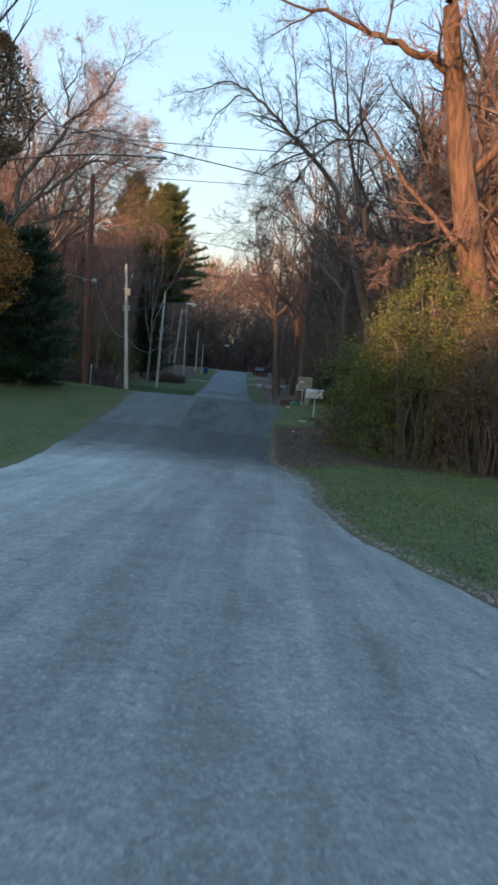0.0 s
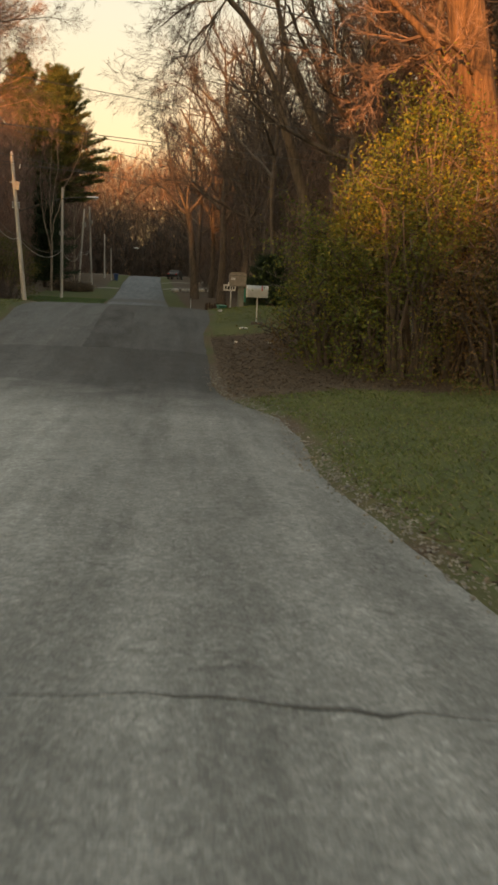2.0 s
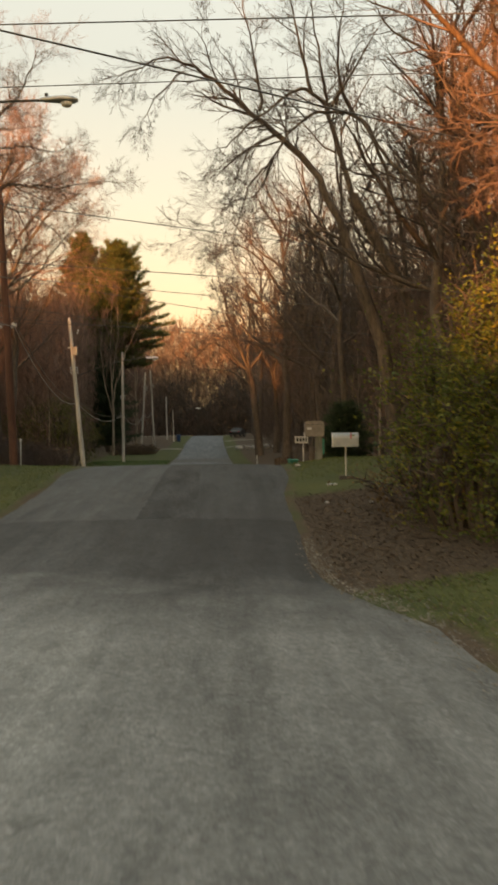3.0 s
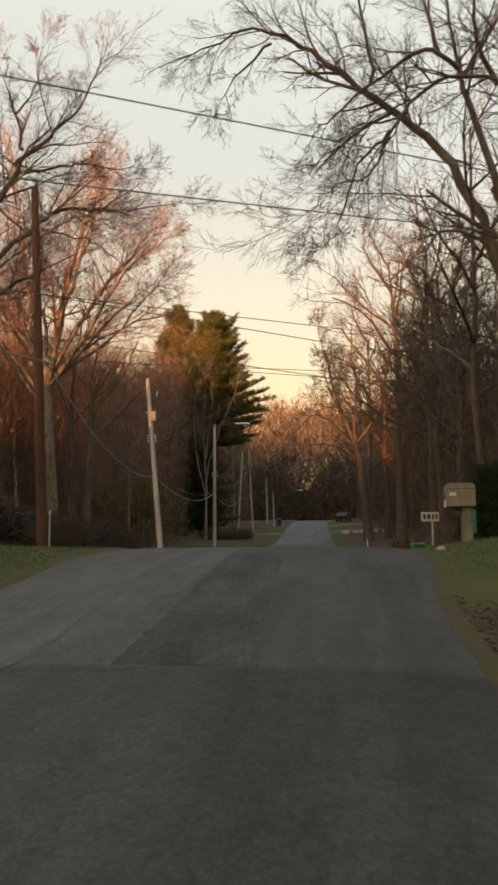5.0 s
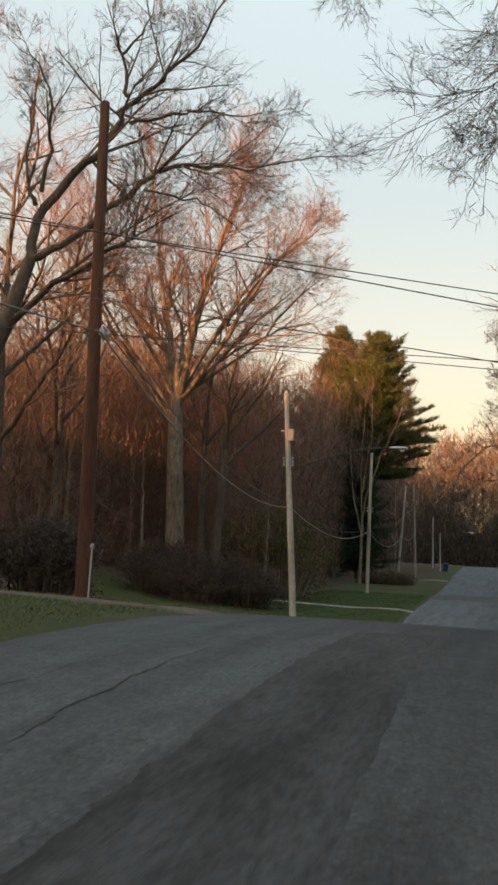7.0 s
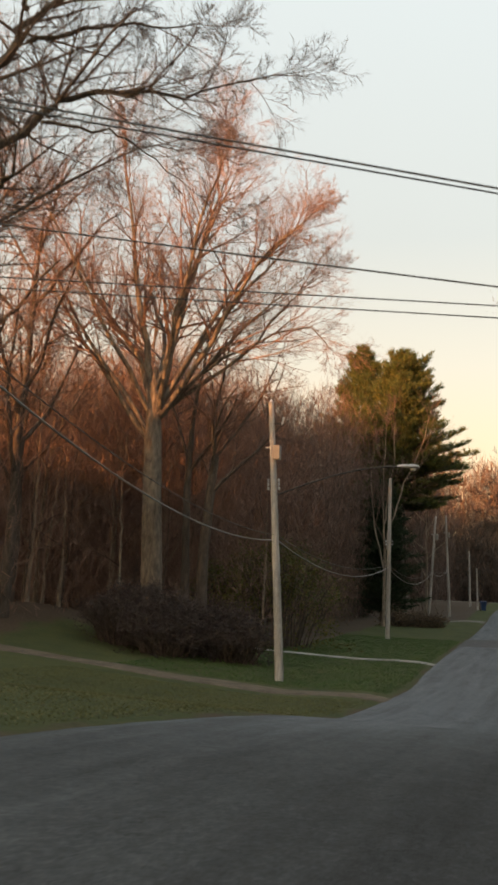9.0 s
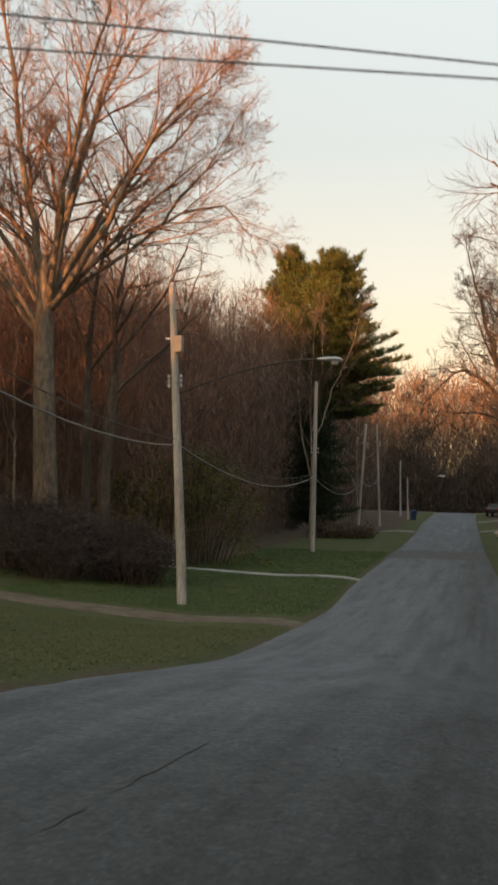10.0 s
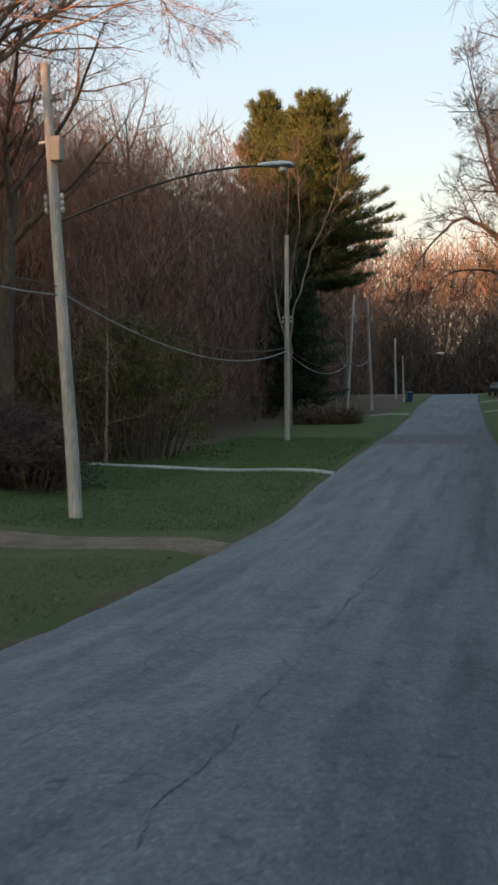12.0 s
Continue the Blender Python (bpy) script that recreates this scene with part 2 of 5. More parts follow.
STEEL = noisy((0.42, 0.43, 0.44), (0.56, 0.57, 0.58), 20, rough=0.5, bump=0.1, metal=0.4, name="galvanised_steel")
WHITE = noisy((0.38, 0.395, 0.405), (0.48, 0.495, 0.505), 8, rough=0.5, bump=0.05, big=0.05, name="white_paint")
CABLE = noisy((0.05, 0.05, 0.05), (0.10, 0.10, 0.10), 5, rough=0.5, bump=0, name="black_cable")
CABLE_PALE = noisy((0.20, 0.20, 0.20), (0.34, 0.34, 0.34), 5, rough=0.45, bump=0, name="bare_cable")
NEEDLES = leafy("pine_needles", [(0.03, 0.055, 0.02), (0.07, 0.095, 0.03), (0.14, 0.135, 0.042)])
NEEDLES_DARK = leafy("spruce_needles", [(0.018, 0.034, 0.018), (0.04, 0.062, 0.03)])
LEAF_YELLOW = leafy("yellowing_leaves", [(0.03, 0.055, 0.012), (0.13, 0.14, 0.02), (0.34, 0.25, 0.03), (0.10, 0.12, 0.018)])
LEAF_GREEN = leafy("dull_green_leaves", [(0.045, 0.07, 0.016), (0.08, 0.115, 0.024), (0.19, 0.17, 0.03), (0.06, 0.09, 0.02), (0.11, 0.13, 0.026)])
LEAF_BROWN = leafy("brown_leaves", [(0.08, 0.052, 0.028), (0.18, 0.115, 0.055), (0.13, 0.10, 0.042)])
LEAF_TAN = leafy("dry_weeds", [(0.11, 0.08, 0.05), (0.20, 0.15, 0.10), (0.15, 0.105, 0.065)])
LEAF_DARK = leafy("dark_withered_leaves", [(0.04, 0.03, 0.03), (0.085, 0.064, 0.062), (0.058, 0.043, 0.042)])
LEAF_FALLEN = leafy("fallen_leaves", [(0.03, 0.021, 0.015), (0.085, 0.057, 0.036), (0.16, 0.115, 0.075), (0.05, 0.035, 0.024)])
LEAF_ORANGE = leafy("orange_leaves", [(0.16, 0.08, 0.015), (0.30, 0.16, 0.03), (0.22, 0.09, 0.02)])
LEAF_OLIVE = leafy("olive_leaves", [(0.05, 0.065, 0.02), (0.11, 0.125, 0.03), (0.15, 0.115, 0.04)])
BLADE_DRY = leafy("dry_grass_blades", [(0.08, 0.084, 0.03), (0.13, 0.13, 0.047), (0.21, 0.19, 0.085)])
BLADE = leafy("grass_blades", [(0.062, 0.088, 0.026), (0.10, 0.13, 0.038), (0.18, 0.17, 0.065)])
BLADE_GREEN = leafy("green_grass_blades", [(0.035, 0.085, 0.022), (0.058, 0.125, 0.032), (0.10, 0.15, 0.045)])
TIN = noisy((0.22, 0.25, 0.265), (0.33, 0.36, 0.375), 6, rough=0.45, bump=0.15, metal=0.3, name="galvanised_tin")
TEAL = noisy((0.02, 0.15, 0.11), (0.03, 0.22, 0.17), 6, rough=0.5, bump=0.05, name="teal_plastic")
WOOD_BOX = noisy((0.13, 0.115, 0.10), (0.25, 0.225, 0.195), 8, (1, 1, 4), bump=0.4, name="brown_boards")
DARK = noisy((0.02, 0.02, 0.02), (0.04, 0.04, 0.04), 8, rough=0.5, bump=0.05, name="dark_paint")
ARM = noisy((0.05, 0.045, 0.04), (0.10, 0.09, 0.08), 20, rough=0.6, bump=0.1, name="weathered_iron")
POST_GREEN = noisy((0.11, 0.115, 0.10), (0.20, 0.205, 0.185), 8, (1, 1, 0.4), bump=0.3, name="grey_green_paint")
FENCE = noisy((0.035, 0.022, 0.016), (0.09, 0.06, 0.042), 8, (1, 1, 0.3), bump=0.4, name="dark_stained_boards")
BLUE = noisy((0.02, 0.05, 0.14), (0.03, 0.08, 0.2), 6, rough=0.5, bump=0.05, name="blue_plastic")
STONE = noisy((0.25, 0.24, 0.22), (0.5, 0.48, 0.45), 9, bump=0.5, name="pale_stone")
TAIL = noisy((0.25, 0.01, 0.01), (0.35, 0.015, 0.015), 9, rough=0.3, bump=0, name="red_lens")
GLASS = noisy((0.55, 0.54, 0.5), (0.65, 0.64, 0.6), 8, rough=0.25, bump=0, name="lamp_lens")


# ---- mesh helpers ----
class Build:
    """Vertices and faces gathered for one mesh."""

    def __init__(self):
        self.v, self.f = [], []

    def tube(self, pts, radii, sides=5, cap=False):
        pts = [Vector(p) for p in pts]
        base = len(self.v)
        n = len(pts)
        ref = None
        for i, p in enumerate(pts):
            d = (pts[min(i + 1, n - 1)] - pts[max(i - 1, 0)]).normalized()
            if ref is None:
                ref = d.orthogonal().normalized()
            u = (ref - d * ref.dot(d)).normalized()
            ref = u
            w = d.cross(u)
            r = radii[i]
            for k in range(sides):
                a = 2 * math.pi * k / sides
                self.v.append(p + (u * math.cos(a) + w * math.sin(a)) * r)
        for i in range(n - 1):
            for k in range(sides):
                a, b = base + i * sides + k, base + i * sides + (k + 1) % sides
                self.f.append((a, b, b + sides, a + sides))
        if cap:
            self.f.append(tuple(base + (n - 1) * sides + k for k in range(sides)))
            self.f.append(tuple(base + sides - 1 - k for k in range(sides)))
        return self

    def sliver(self, p, q, r, rng):
        d = q - p
        w = d.cross(Vector((rng.gauss(0, 1), rng.gauss(0, 1), rng.gauss(0, 1)))).normalized() * r
        b = len(self.v)
        m = p.lerp(q, 0.55) + Vector((rng.gauss(0, 0.06), rng.gauss(0, 0.06), rng.gauss(0, 0.06))) * d.length
        self.v += [p - w, p + w, m + w * 0.8, m - w * 0.8, q]
        self.f += [(b, b + 1, b + 2, b + 3), (b + 3, b + 2, b + 4)]

    def box(self, lo, hi, m=None):
        b = len(self.v)
        for x in (lo[0], hi[0]):
            for y in (lo[1], hi[1]):
                for z in (lo[2], hi[2]):
                    p = Vector((x, y, z))
                    self.v.append(m @ p if m else p)
        for q in ((0, 1, 3, 2), (4, 6, 7, 5), (0, 4, 5, 1), (2, 3, 7, 6), (0, 2, 6, 4), (1, 5, 7, 3)):
            self.f.append(tuple(b + i for i in q))
        return self

    def needle(self, p, d, w, rng):
        c = d.cross(Vector((rng.gauss(0, 1), rng.gauss(0, 1), rng.gauss(0, 1)))).normalized() * w
        b = len(self.v)
        self.v += [p - c, p + c, p + d]
        self.f.append((b, b + 1, b + 2))

    def leaf(self, p, size, rng, droop=0.0, narrow=0.55):
        a = Vector((rng.gauss(0, 1), rng.gauss(0, 1), rng.gauss(0, 0.7) - droop)).normalized()
        c = a.cross(Vector((rng.gauss(0, 1), rng.gauss(0, 1), rng.gauss(0, 1)))).normalized()
        b = len(self.v)
        self.v += [p, p + a * size * 0.5 + c * size * narrow * 0.5, p + a * size, p + a * size * 0.5 - c * size * narrow * 0.5]
        self.f.append((b, b + 1, b + 2, b + 3))

    def mesh(self, name, mat, smooth=False):
        me = bpy.data.meshes.new(name)
        me.from_pydata(self.v, [], self.f)
        me.materials.append(mat)
        if smooth:
            me.shade_smooth()
        me.update()
        return me


def part(name, bld, mat, parent, label="", smooth=False, bevel=0.0):
    me = bld.mesh(name, mat, smooth)
    if bevel:
        bm = bmesh.new()
        bm.from_mesh(me)
        bmesh.ops.bevel(bm, geom=bm.edges[:], offset=bevel, segments=2, affect="EDGES", clamp_overlap=True)
        bm.to_mesh(me)
        bm.free()
    ob = new(name, me)
    ob.parent = parent
    return tagged(ob, label)


def thing(name, at, label, category, group=""):
    e = new(name)
    e.location = at
    e.empty_display_size = 0.2
    return tagged(e, label, category, group)


# ---- lie of the land ----
def curve(table):
    ys, zs = zip(*table)

    def at(y):
        y0 = min(max(y, ys[0]), ys[-1])
        i = min(max(int(np.searchsorted(ys, y0)) - 1, 0), len(ys) - 2)

        def slope(k):
            if k <= 0 or k >= len(ys) - 1:
                k2, k1 = min(max(k, 0) + 1, len(ys) - 1), max(min(k, len(ys) - 1) - 1, 0)
            else:
                k2, k1 = k + 1, k - 1
            return (zs[k2] - zs[k1]) / (ys[k2] - ys[k1])

        h = ys[i + 1] - ys[i]
        s = (y0 - ys[i]) / h
        a, b, c = zs[i], zs[i + 1], 0
        return (2 * s**3 - 3 * s**2 + 1) * a + (s**3 - 2 * s**2 + s) * h * slope(i) + (3 * s**2 - 2 * s**3) * b + (s**3 - s**2) * h * slope(i + 1)

    return at


ROAD_Z = curve([(-60, 1.6), (-13, 0.66), (-3.6, 0.40), (0, 0.28), (5, 0.12), (10, 0.18), (14, 0.42), (17, 0.67), (22.6, 1.19), (26, 1.32), (28, 1.33),
                (32, 1.20), (36.4, 0.92), (40, 0.5), (43, 0.15), (46, 0.0), (50, -0.06), (55, 0.0), (64, 0.38), (78, 0.95), (97, 1.9), (115, 3.1),
                (130, 3.9), (144, 4.6), (152, 4.8), (170, 4.8), (300, 6), (420, 8), (700, 10)])
EDGE_L = curve([(-60, -2.2), (-13, -1.6), (2, -1.3), (10, -1.9), (20, -2.1), (27, -2.5), (31, -2.4), (37, -2.0), (43, -2.4), (50, -2.55), (55, -2.5),
                (64, -2.9), (80, -3.2), (97, -3.5), (115, -4.0), (144, -4.5), (152, -4.7), (300, -7)])
EDGE_R = curve([(-60, 6), (-12, 7.6), (-8, 6.4), (-5.4, 5.6), (-3.9, 5.28), (-2.5, 4.95), (0, 4.72), (2.5, 4.62), (5, 4.85), (7, 4.7), (8.5, 4.2), (10.5, 3.92),
                (14, 4.02), (18, 4.05), (22, 4.35), (28, 4.5), (45, 3.9), (67, 3.07), (87, 2.3), (97, 2.05), (115, 1.5), (144, 1.0), (152, 0.9), (300, -1.5)])


def smooth(a, b, x):
    t = min(max((x - a) / (b - a), 0.0), 1.0)
    return t * t * (3 - 2 * t)


def land(x, y):
    """Height of the ground beside and under the road."""
    l, r = EDGE_L(y), EDGE_R(y)
    out = max(l - x, x - r, 0.0)
    z = ROAD_Z(y)
    if out <= 0:
        inside = min(x - l, r - x)
        return z - 0.06 * smooth(0.0, 0.4, inside)
    z += 0.05 * smooth(0.0, 0.5, out)
    if x < l:
        z += 0.06 * max(out - 4.0, 0.0) * smooth(39, 48, y) * (1 - smooth(58, 68, y)) * (1 - smooth(20, 40, out))
        z += 0.06 * smooth(1, 3, out) * math.exp(-(((y - 30) / 8) ** 2))
        z += 1.3 * smooth(11, 20, out) * smooth(50, 62, y)
        z -= 0.09 * smooth(0.8, 3.5, out) * smooth(44, 52, y) * (1 - smooth(66, 76, y))
    else:
        z += 0.18 * smooth(0.3, 2, out) + 0.6 * smooth(3, 12, out) * smooth(12, 22, y)
    if x < l:
        z -= 0.75 * smooth(1, 6, out) * smooth(96, 110, y) * (1 - smooth(118, 132, y))
    z += 0.05 * noise.noise((x * 0.35, y * 0.35, 0)) * smooth(0, 2, out)
    far = max(abs(x - 1) - 60, 0)
    return z + 0.02 * far


def litter(x, y):
    """0 where lawn grows, 1 on bare forest floor and leaf litter."""
    l, r = EDGE_L(y), EDGE_R(y)
    if l <= x <= r:
        return 0.52
    if x > r:
        a = smooth(8.0, 9.5, y) * (1 - smooth(17.0, 18.5, y)) * (1 - smooth(3.5, 5.0, x - r)) + smooth(4.0, 6.0, x - r) * smooth(6, 9, y)
        a = max(a, smooth(5.0, 9.0, x - r) * smooth(-4, 4, y))
        a = max(a, smooth(0.6, 2.2, x - r) * smooth(40, 50, y))
        edge = 1 - smooth(0.05, 0.45, x - r)
    else:
        a = smooth(9, 14, l - x) * smooth(-10, 0, y) * (1 - 0.75 * smooth(34, 38, y) * (1 - smooth(58, 62, y)) * (1 - smooth(15, 20, l - x)))
        a = max(a, smooth(6.5, 9, l - x) * smooth(64, 72, y), smooth(1.0, 2.5, l - x) * smooth(96, 106, y))
        a = max(a, 0.16 * smooth(33, 37, y) * (1 - smooth(48, 50, y)))
        edge = 1 - smooth(0.05, 0.4, l - x)
    return min(1.0, max(a, edge * 0.42))


def spaced(lo, hi, near_lo, near_hi, step, grow=1.25):
    xs = list(np.arange(near_lo, near_hi + 1e-6, step))
    for end, sign in ((lo, -1), (hi, 1)):
        x, d = (near_lo, step) if sign < 0 else (near_hi, step)
        more = []
        while (x - end) * sign < 0:
            d *= grow
            x += d * sign
            more.append(x)
        xs = more[::-1] + xs if sign < 0 else xs + more
    return [float(x) for x in xs]


gx = spaced(-600, 600, -22, 18, 0.4)
gy = spaced(-300, 1000, -16, 120, 0.5, 1.18)
g = Build()
cover = []
for y in gy:
    for x in gx:
        g.v.append(Vector((x, y, land(x, y))))
        cover.append(litter(x, y))
W = len(gx)
g.f = [(j * W + i, j * W + i + 1, (j + 1) * W + i + 1, (j + 1) * W + i) for j in range(len(gy) - 1) for i in range(W - 1)]
gme = g.mesh("ground", GROUND, True)
gme.attributes.new("cover", "FLOAT", "POINT").data.foreach_set("value", cover)
ground = tagged(new("ground", gme), "green lawn verges running into brown leaf-strewn forest floor", "ground", kind="structure")


def ribbon(name, mat, left, right, ys, lift, label, category, cols=6):
    b = Build()
    for y in ys:
        for k in range(cols + 1):
            l, r = left(y), right(y)
            s = k / cols
            x = l + (r - l) * s
            jag = 0.0
            if k in (0, cols):
                jag = 0.10 * noise.noise((y * 1.7, k * 3.1, 5)) + 0.05 * noise.noise((y * 6.1, k * 2.1, 9))
            b.v.append(Vector((x + jag, y, ROAD_Z(y) + lift + 0.05 * (1 - (2 * s - 1) ** 2) - (0.05 if k in (0, cols) else 0))))
    w = cols + 1
    b.f = [(j * w + i, j * w + i + 1, (j + 1) * w + i + 1, (j + 1) * w + i) for j in range(len(ys) - 1) for i in range(cols)]
    return tagged(new(name, b.mesh(name, mat, True)), label, category, kind="structure")


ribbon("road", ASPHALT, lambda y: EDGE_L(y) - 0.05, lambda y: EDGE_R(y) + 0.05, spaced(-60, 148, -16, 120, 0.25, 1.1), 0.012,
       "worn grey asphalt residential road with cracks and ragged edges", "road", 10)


def road_top(x, y):
    l, r = EDGE_L(y), EDGE_R(y)
    s = (x - l) / (r - l)
    return ROAD_Z(y) + 0.012 + 0.05 * (1 - (2 * s - 1) ** 2)


def decal(name, mat, corners_lo, corners_hi, n, lift, label, m=6, jag=0.08, ragged=0.0):
    """A thin skin of other paving laid on the road, between two lines of points along y."""
    b = Build()
    for j in range(n + 1):
        t = j / n
        y = corners_lo[1] + (corners_hi[1] - corners_lo[1]) * t
        x0 = corners_lo[0] + (corners_hi[0] - corners_lo[0]) * t
        x1 = corners_lo[2] + (corners_hi[2] - corners_lo[2]) * t
        for i in range(m + 1):
            x = x0 + (x1 - x0) * i / m
            if i in (0, m):
                x += jag * (noise.noise((y * 3.1, i, 3)) + 0.6 * noise.noise((y * 8.7, i, 7)))
            if i == 0:
                x += ragged * (noise.noise((y * 1.1, 2, 5)) + 0.9 * noise.noise((y * 4.3, 6, 5)) + 0.5 * noise.noise((y * 11, 6, 5)))
            b.v.append(Vector((x, y, road_top(x, y) + (lift if 0 < i < m and 0 < j < n else -0.012))))
    w = m + 1
    b.f = [(j * w + i, j * w + i + 1, (j + 1) * w + i + 1, (j + 1) * w + i) for j in range(n) for i in range(m)]
    return tagged(new(name, b.mesh(name, mat, True)), label, "road patch", kind="structure")


decal("road_patch", PATCH, (0.72, 14.75, 2.18), (0.62, 26.5, 1.82), 180, 0.006, "darker asphalt repair patch with a ragged edge on the road", 6, 0.05, 0.11)

decal("road_patch", SEAL, (-3.1, 76.0, 2.55), (-3.15, 82.5, 2.35), 30, 0.006, "darker band of asphalt across the far road", 10)


def crack(points, width, label="dark tarred crack across the asphalt road"):
    b = Build()
    n = 0
    for (x0, y0), (x1, y1) in zip(points, points[1:]):
        k = max(2, int(math.hypot(x1 - x0, y1 - y0) / 0.12))
        for j in range(k):
            t = j / k
            x, y = x0 + (x1 - x0) * t, y0 + (y1 - y0) * t
            dx, dy = x1 - x0, y1 - y0
            q = math.hypot(dx, dy)
            off = 0.10 * noise.noise((x * 1.6, y * 1.6, 4)) + 0.05 * noise.noise((x * 7, y * 7, 4))
            wd = width * min(1.1, max(0.25, 0.45 + 1.4 * noise.noise((x * 2.3, y * 2.3, 8))))
            nx, ny = -dy / q, dx / q
            for s in (-1, 1):
                px, py = x + nx * (off + s * wd), y + ny * (off + s * wd)
                b.v.append(Vector((px, py, road_top(px, py) + 0.006)))
            n += 1
    b.f = [(2 * i, 2 * i + 2, 2 * i + 3, 2 * i + 1) for i in range(n - 1)]
    return tagged(new("road_crack", b.mesh("road_crack", TAR)), label, "crack", kind="structure")


crack([(-0.6, -2.5), (1.8, -2.77), (3.3, -2.96), (4.8, -3.12)], 0.012)
crack([(-1.6, 11.5), (-1.2, 17), (-0.8, 22), (-0.6, 25)], 0.008, "long dark crack along the asphalt road")
crack([(-1.1, 14.5), (0.05, 14.57), (1.26, 14.7), (2.2, 14.82)], 0.016)
crack([(0.05, 14.6), (0.1, 15.2), (-0.02, 17.0), (-0.05, 19.0), (-0.12, 21.0), (-0.2, 24.5)], 0.011, "long dark crack along the asphalt road")
crack([(0.84, 39.4), (0.71, 41.0), (0.58, 43.5), (0.53, 48.7), (0.49, 53.7)], 0.006, "long dark crack along the asphalt road")
crack([(-0.3, 39.5), (-0.34, 40.6), (-0.45, 41.9), (-0.72, 44.7), (-0.6, 46.2)], 0.005, "long dark crack along the asphalt road")
crack([(0.6, 31.0), (0.65, 32.5), (0.8, 35.1)], 0.006, "long dark crack along the asphalt road")
crack([(0.52, 45), (0.58, 48), (0.8, 52)], 0.012, "long dark crack along the asphalt road")


def drive(name, mat, x0, x1, y0, y1, slope, label, lift=0.03, step=0.4):
    b = Build()
    nx = max(2, int(abs(x1 - x0) / step))
    for i in range(nx + 1):
        x = x0 + (x1 - x0) * i / nx
        for j in range(7):
            y = y0 + (y1 - y0) * j / 6 + slope * (x - x0) + 0.12 * noise.noise((x * 0.9, j * 7.0 if j in (0, 6) else 0, 2))
            b.v.append(Vector((x, y, land(x, y) + (lift if 0 < j < 6 else -0.05))))
    b.f = [(i * 7 + j, i * 7 + j + 1, (i + 1) * 7 + j + 1, (i + 1) * 7 + j) for i in range(nx) for j in range(6)]
    return tagged(new(name, b.mesh(name, mat, True)), label, "driveway", kind="structure")


drive("dirt_driveway", DIRT, -2.3, -24, 49.7, 51.5, -0.05, "packed brown dirt driveway leaving the road across the lawn")
drive("gravel_driveway", DIRT, -2.2, -24, 28.6, 30.6, -0.05, "narrow brown dirt driveway at the crest")
drive("concrete_walk", CONCRETE, -2.7, -15, 63.5, 64.2, -0.16, "thin pale concrete walk crossing the lawn", 0.05)
drive("far_driveway", GRAVEL, -3.6, -12, 101, 103.2, -0.05, "pale concrete driveway off the road", 0.05)
drive("cross_street", GRAVEL, 30, -34, 147.5, 153.0, 0.0, "pale side street closing the end of the road", 0.05, 1.0)
drive("far_verge_drive", GRAVEL, 1.4, 8, 118, 119.5, 0.0, "pale concrete driveway apron across the verge", 0.05)
drive("far_verge_drive", GRAVEL, 1.8, 8, 104, 105.2, 0.0, "pale concrete driveway apron across the verge", 0.05)
rng_g = random.Random(17)
sh = Build()
for _ in range(5000):
    y = rng_g.uniform(-9, 13)
    r = EDGE_R(y)
    wide = 0.12 + 0.30 * math.exp(-(((y - 5.5) / 2.2) ** 2))
    x = r + 0.06 + rng_g.gauss(0, wide)
    size = 0.007 + 0.02 * rng_g.random() ** 3
    z = max(road_top(min(x, r - 0.3), y) - 0.02, land(x, y)) if x < r else land(x, y)
    k = len(sh.v)
    for dx, dy, dz in ((1, 0, 0), (-0.5, 0.87, 0.1), (-0.5, -0.87, -0.1), (0.1, 0.1, 1), (0, 0, -0.8)):
        sh.v.append(Vector((x + dx * size * rng_g.uniform(0.7, 1.4), y + dy * size * rng_g.uniform(0.7, 1.4), z + dz * size * 0.7)))
    sh.f += [(k, k + 1, k + 3), (k + 1, k + 2, k + 3), (k + 2, k, k + 3), (k + 1, k, k + 4), (k + 2, k + 1, k + 4), (k, k + 2, k + 4)]
tagged(new("gravel", sh.mesh("gravel", GRAVEL)), "loose pale gravel crumbling along the road's edge", "gravel", kind="stuff")


# ---- trees ----
def bent(rng, p, d, length, n, wiggle, lift):
    pts = [Vector(p)]
    d = Vector(d).normalized()
    for _ in range(n):
        d = (d + Vector((rng.gauss(0, wiggle), rng.gauss(0, wiggle), rng.gauss(0, wiggle) + lift))).normalized()
        pts.append(pts[-1] + d * (length / n))
    return pts


def aside(rng, d, angle):
    d = d.normalized()
    u = d.orthogonal().normalized()
    u = Matrix.Rotation(rng.uniform(0, 2 * math.pi), 3, d) @ u
    return (d * math.cos(angle) + u * math.sin(angle)).normalized()


SEGS, SIDES = (7, 6, 4, 3, 2), (9, 6, 4, 3, 3)


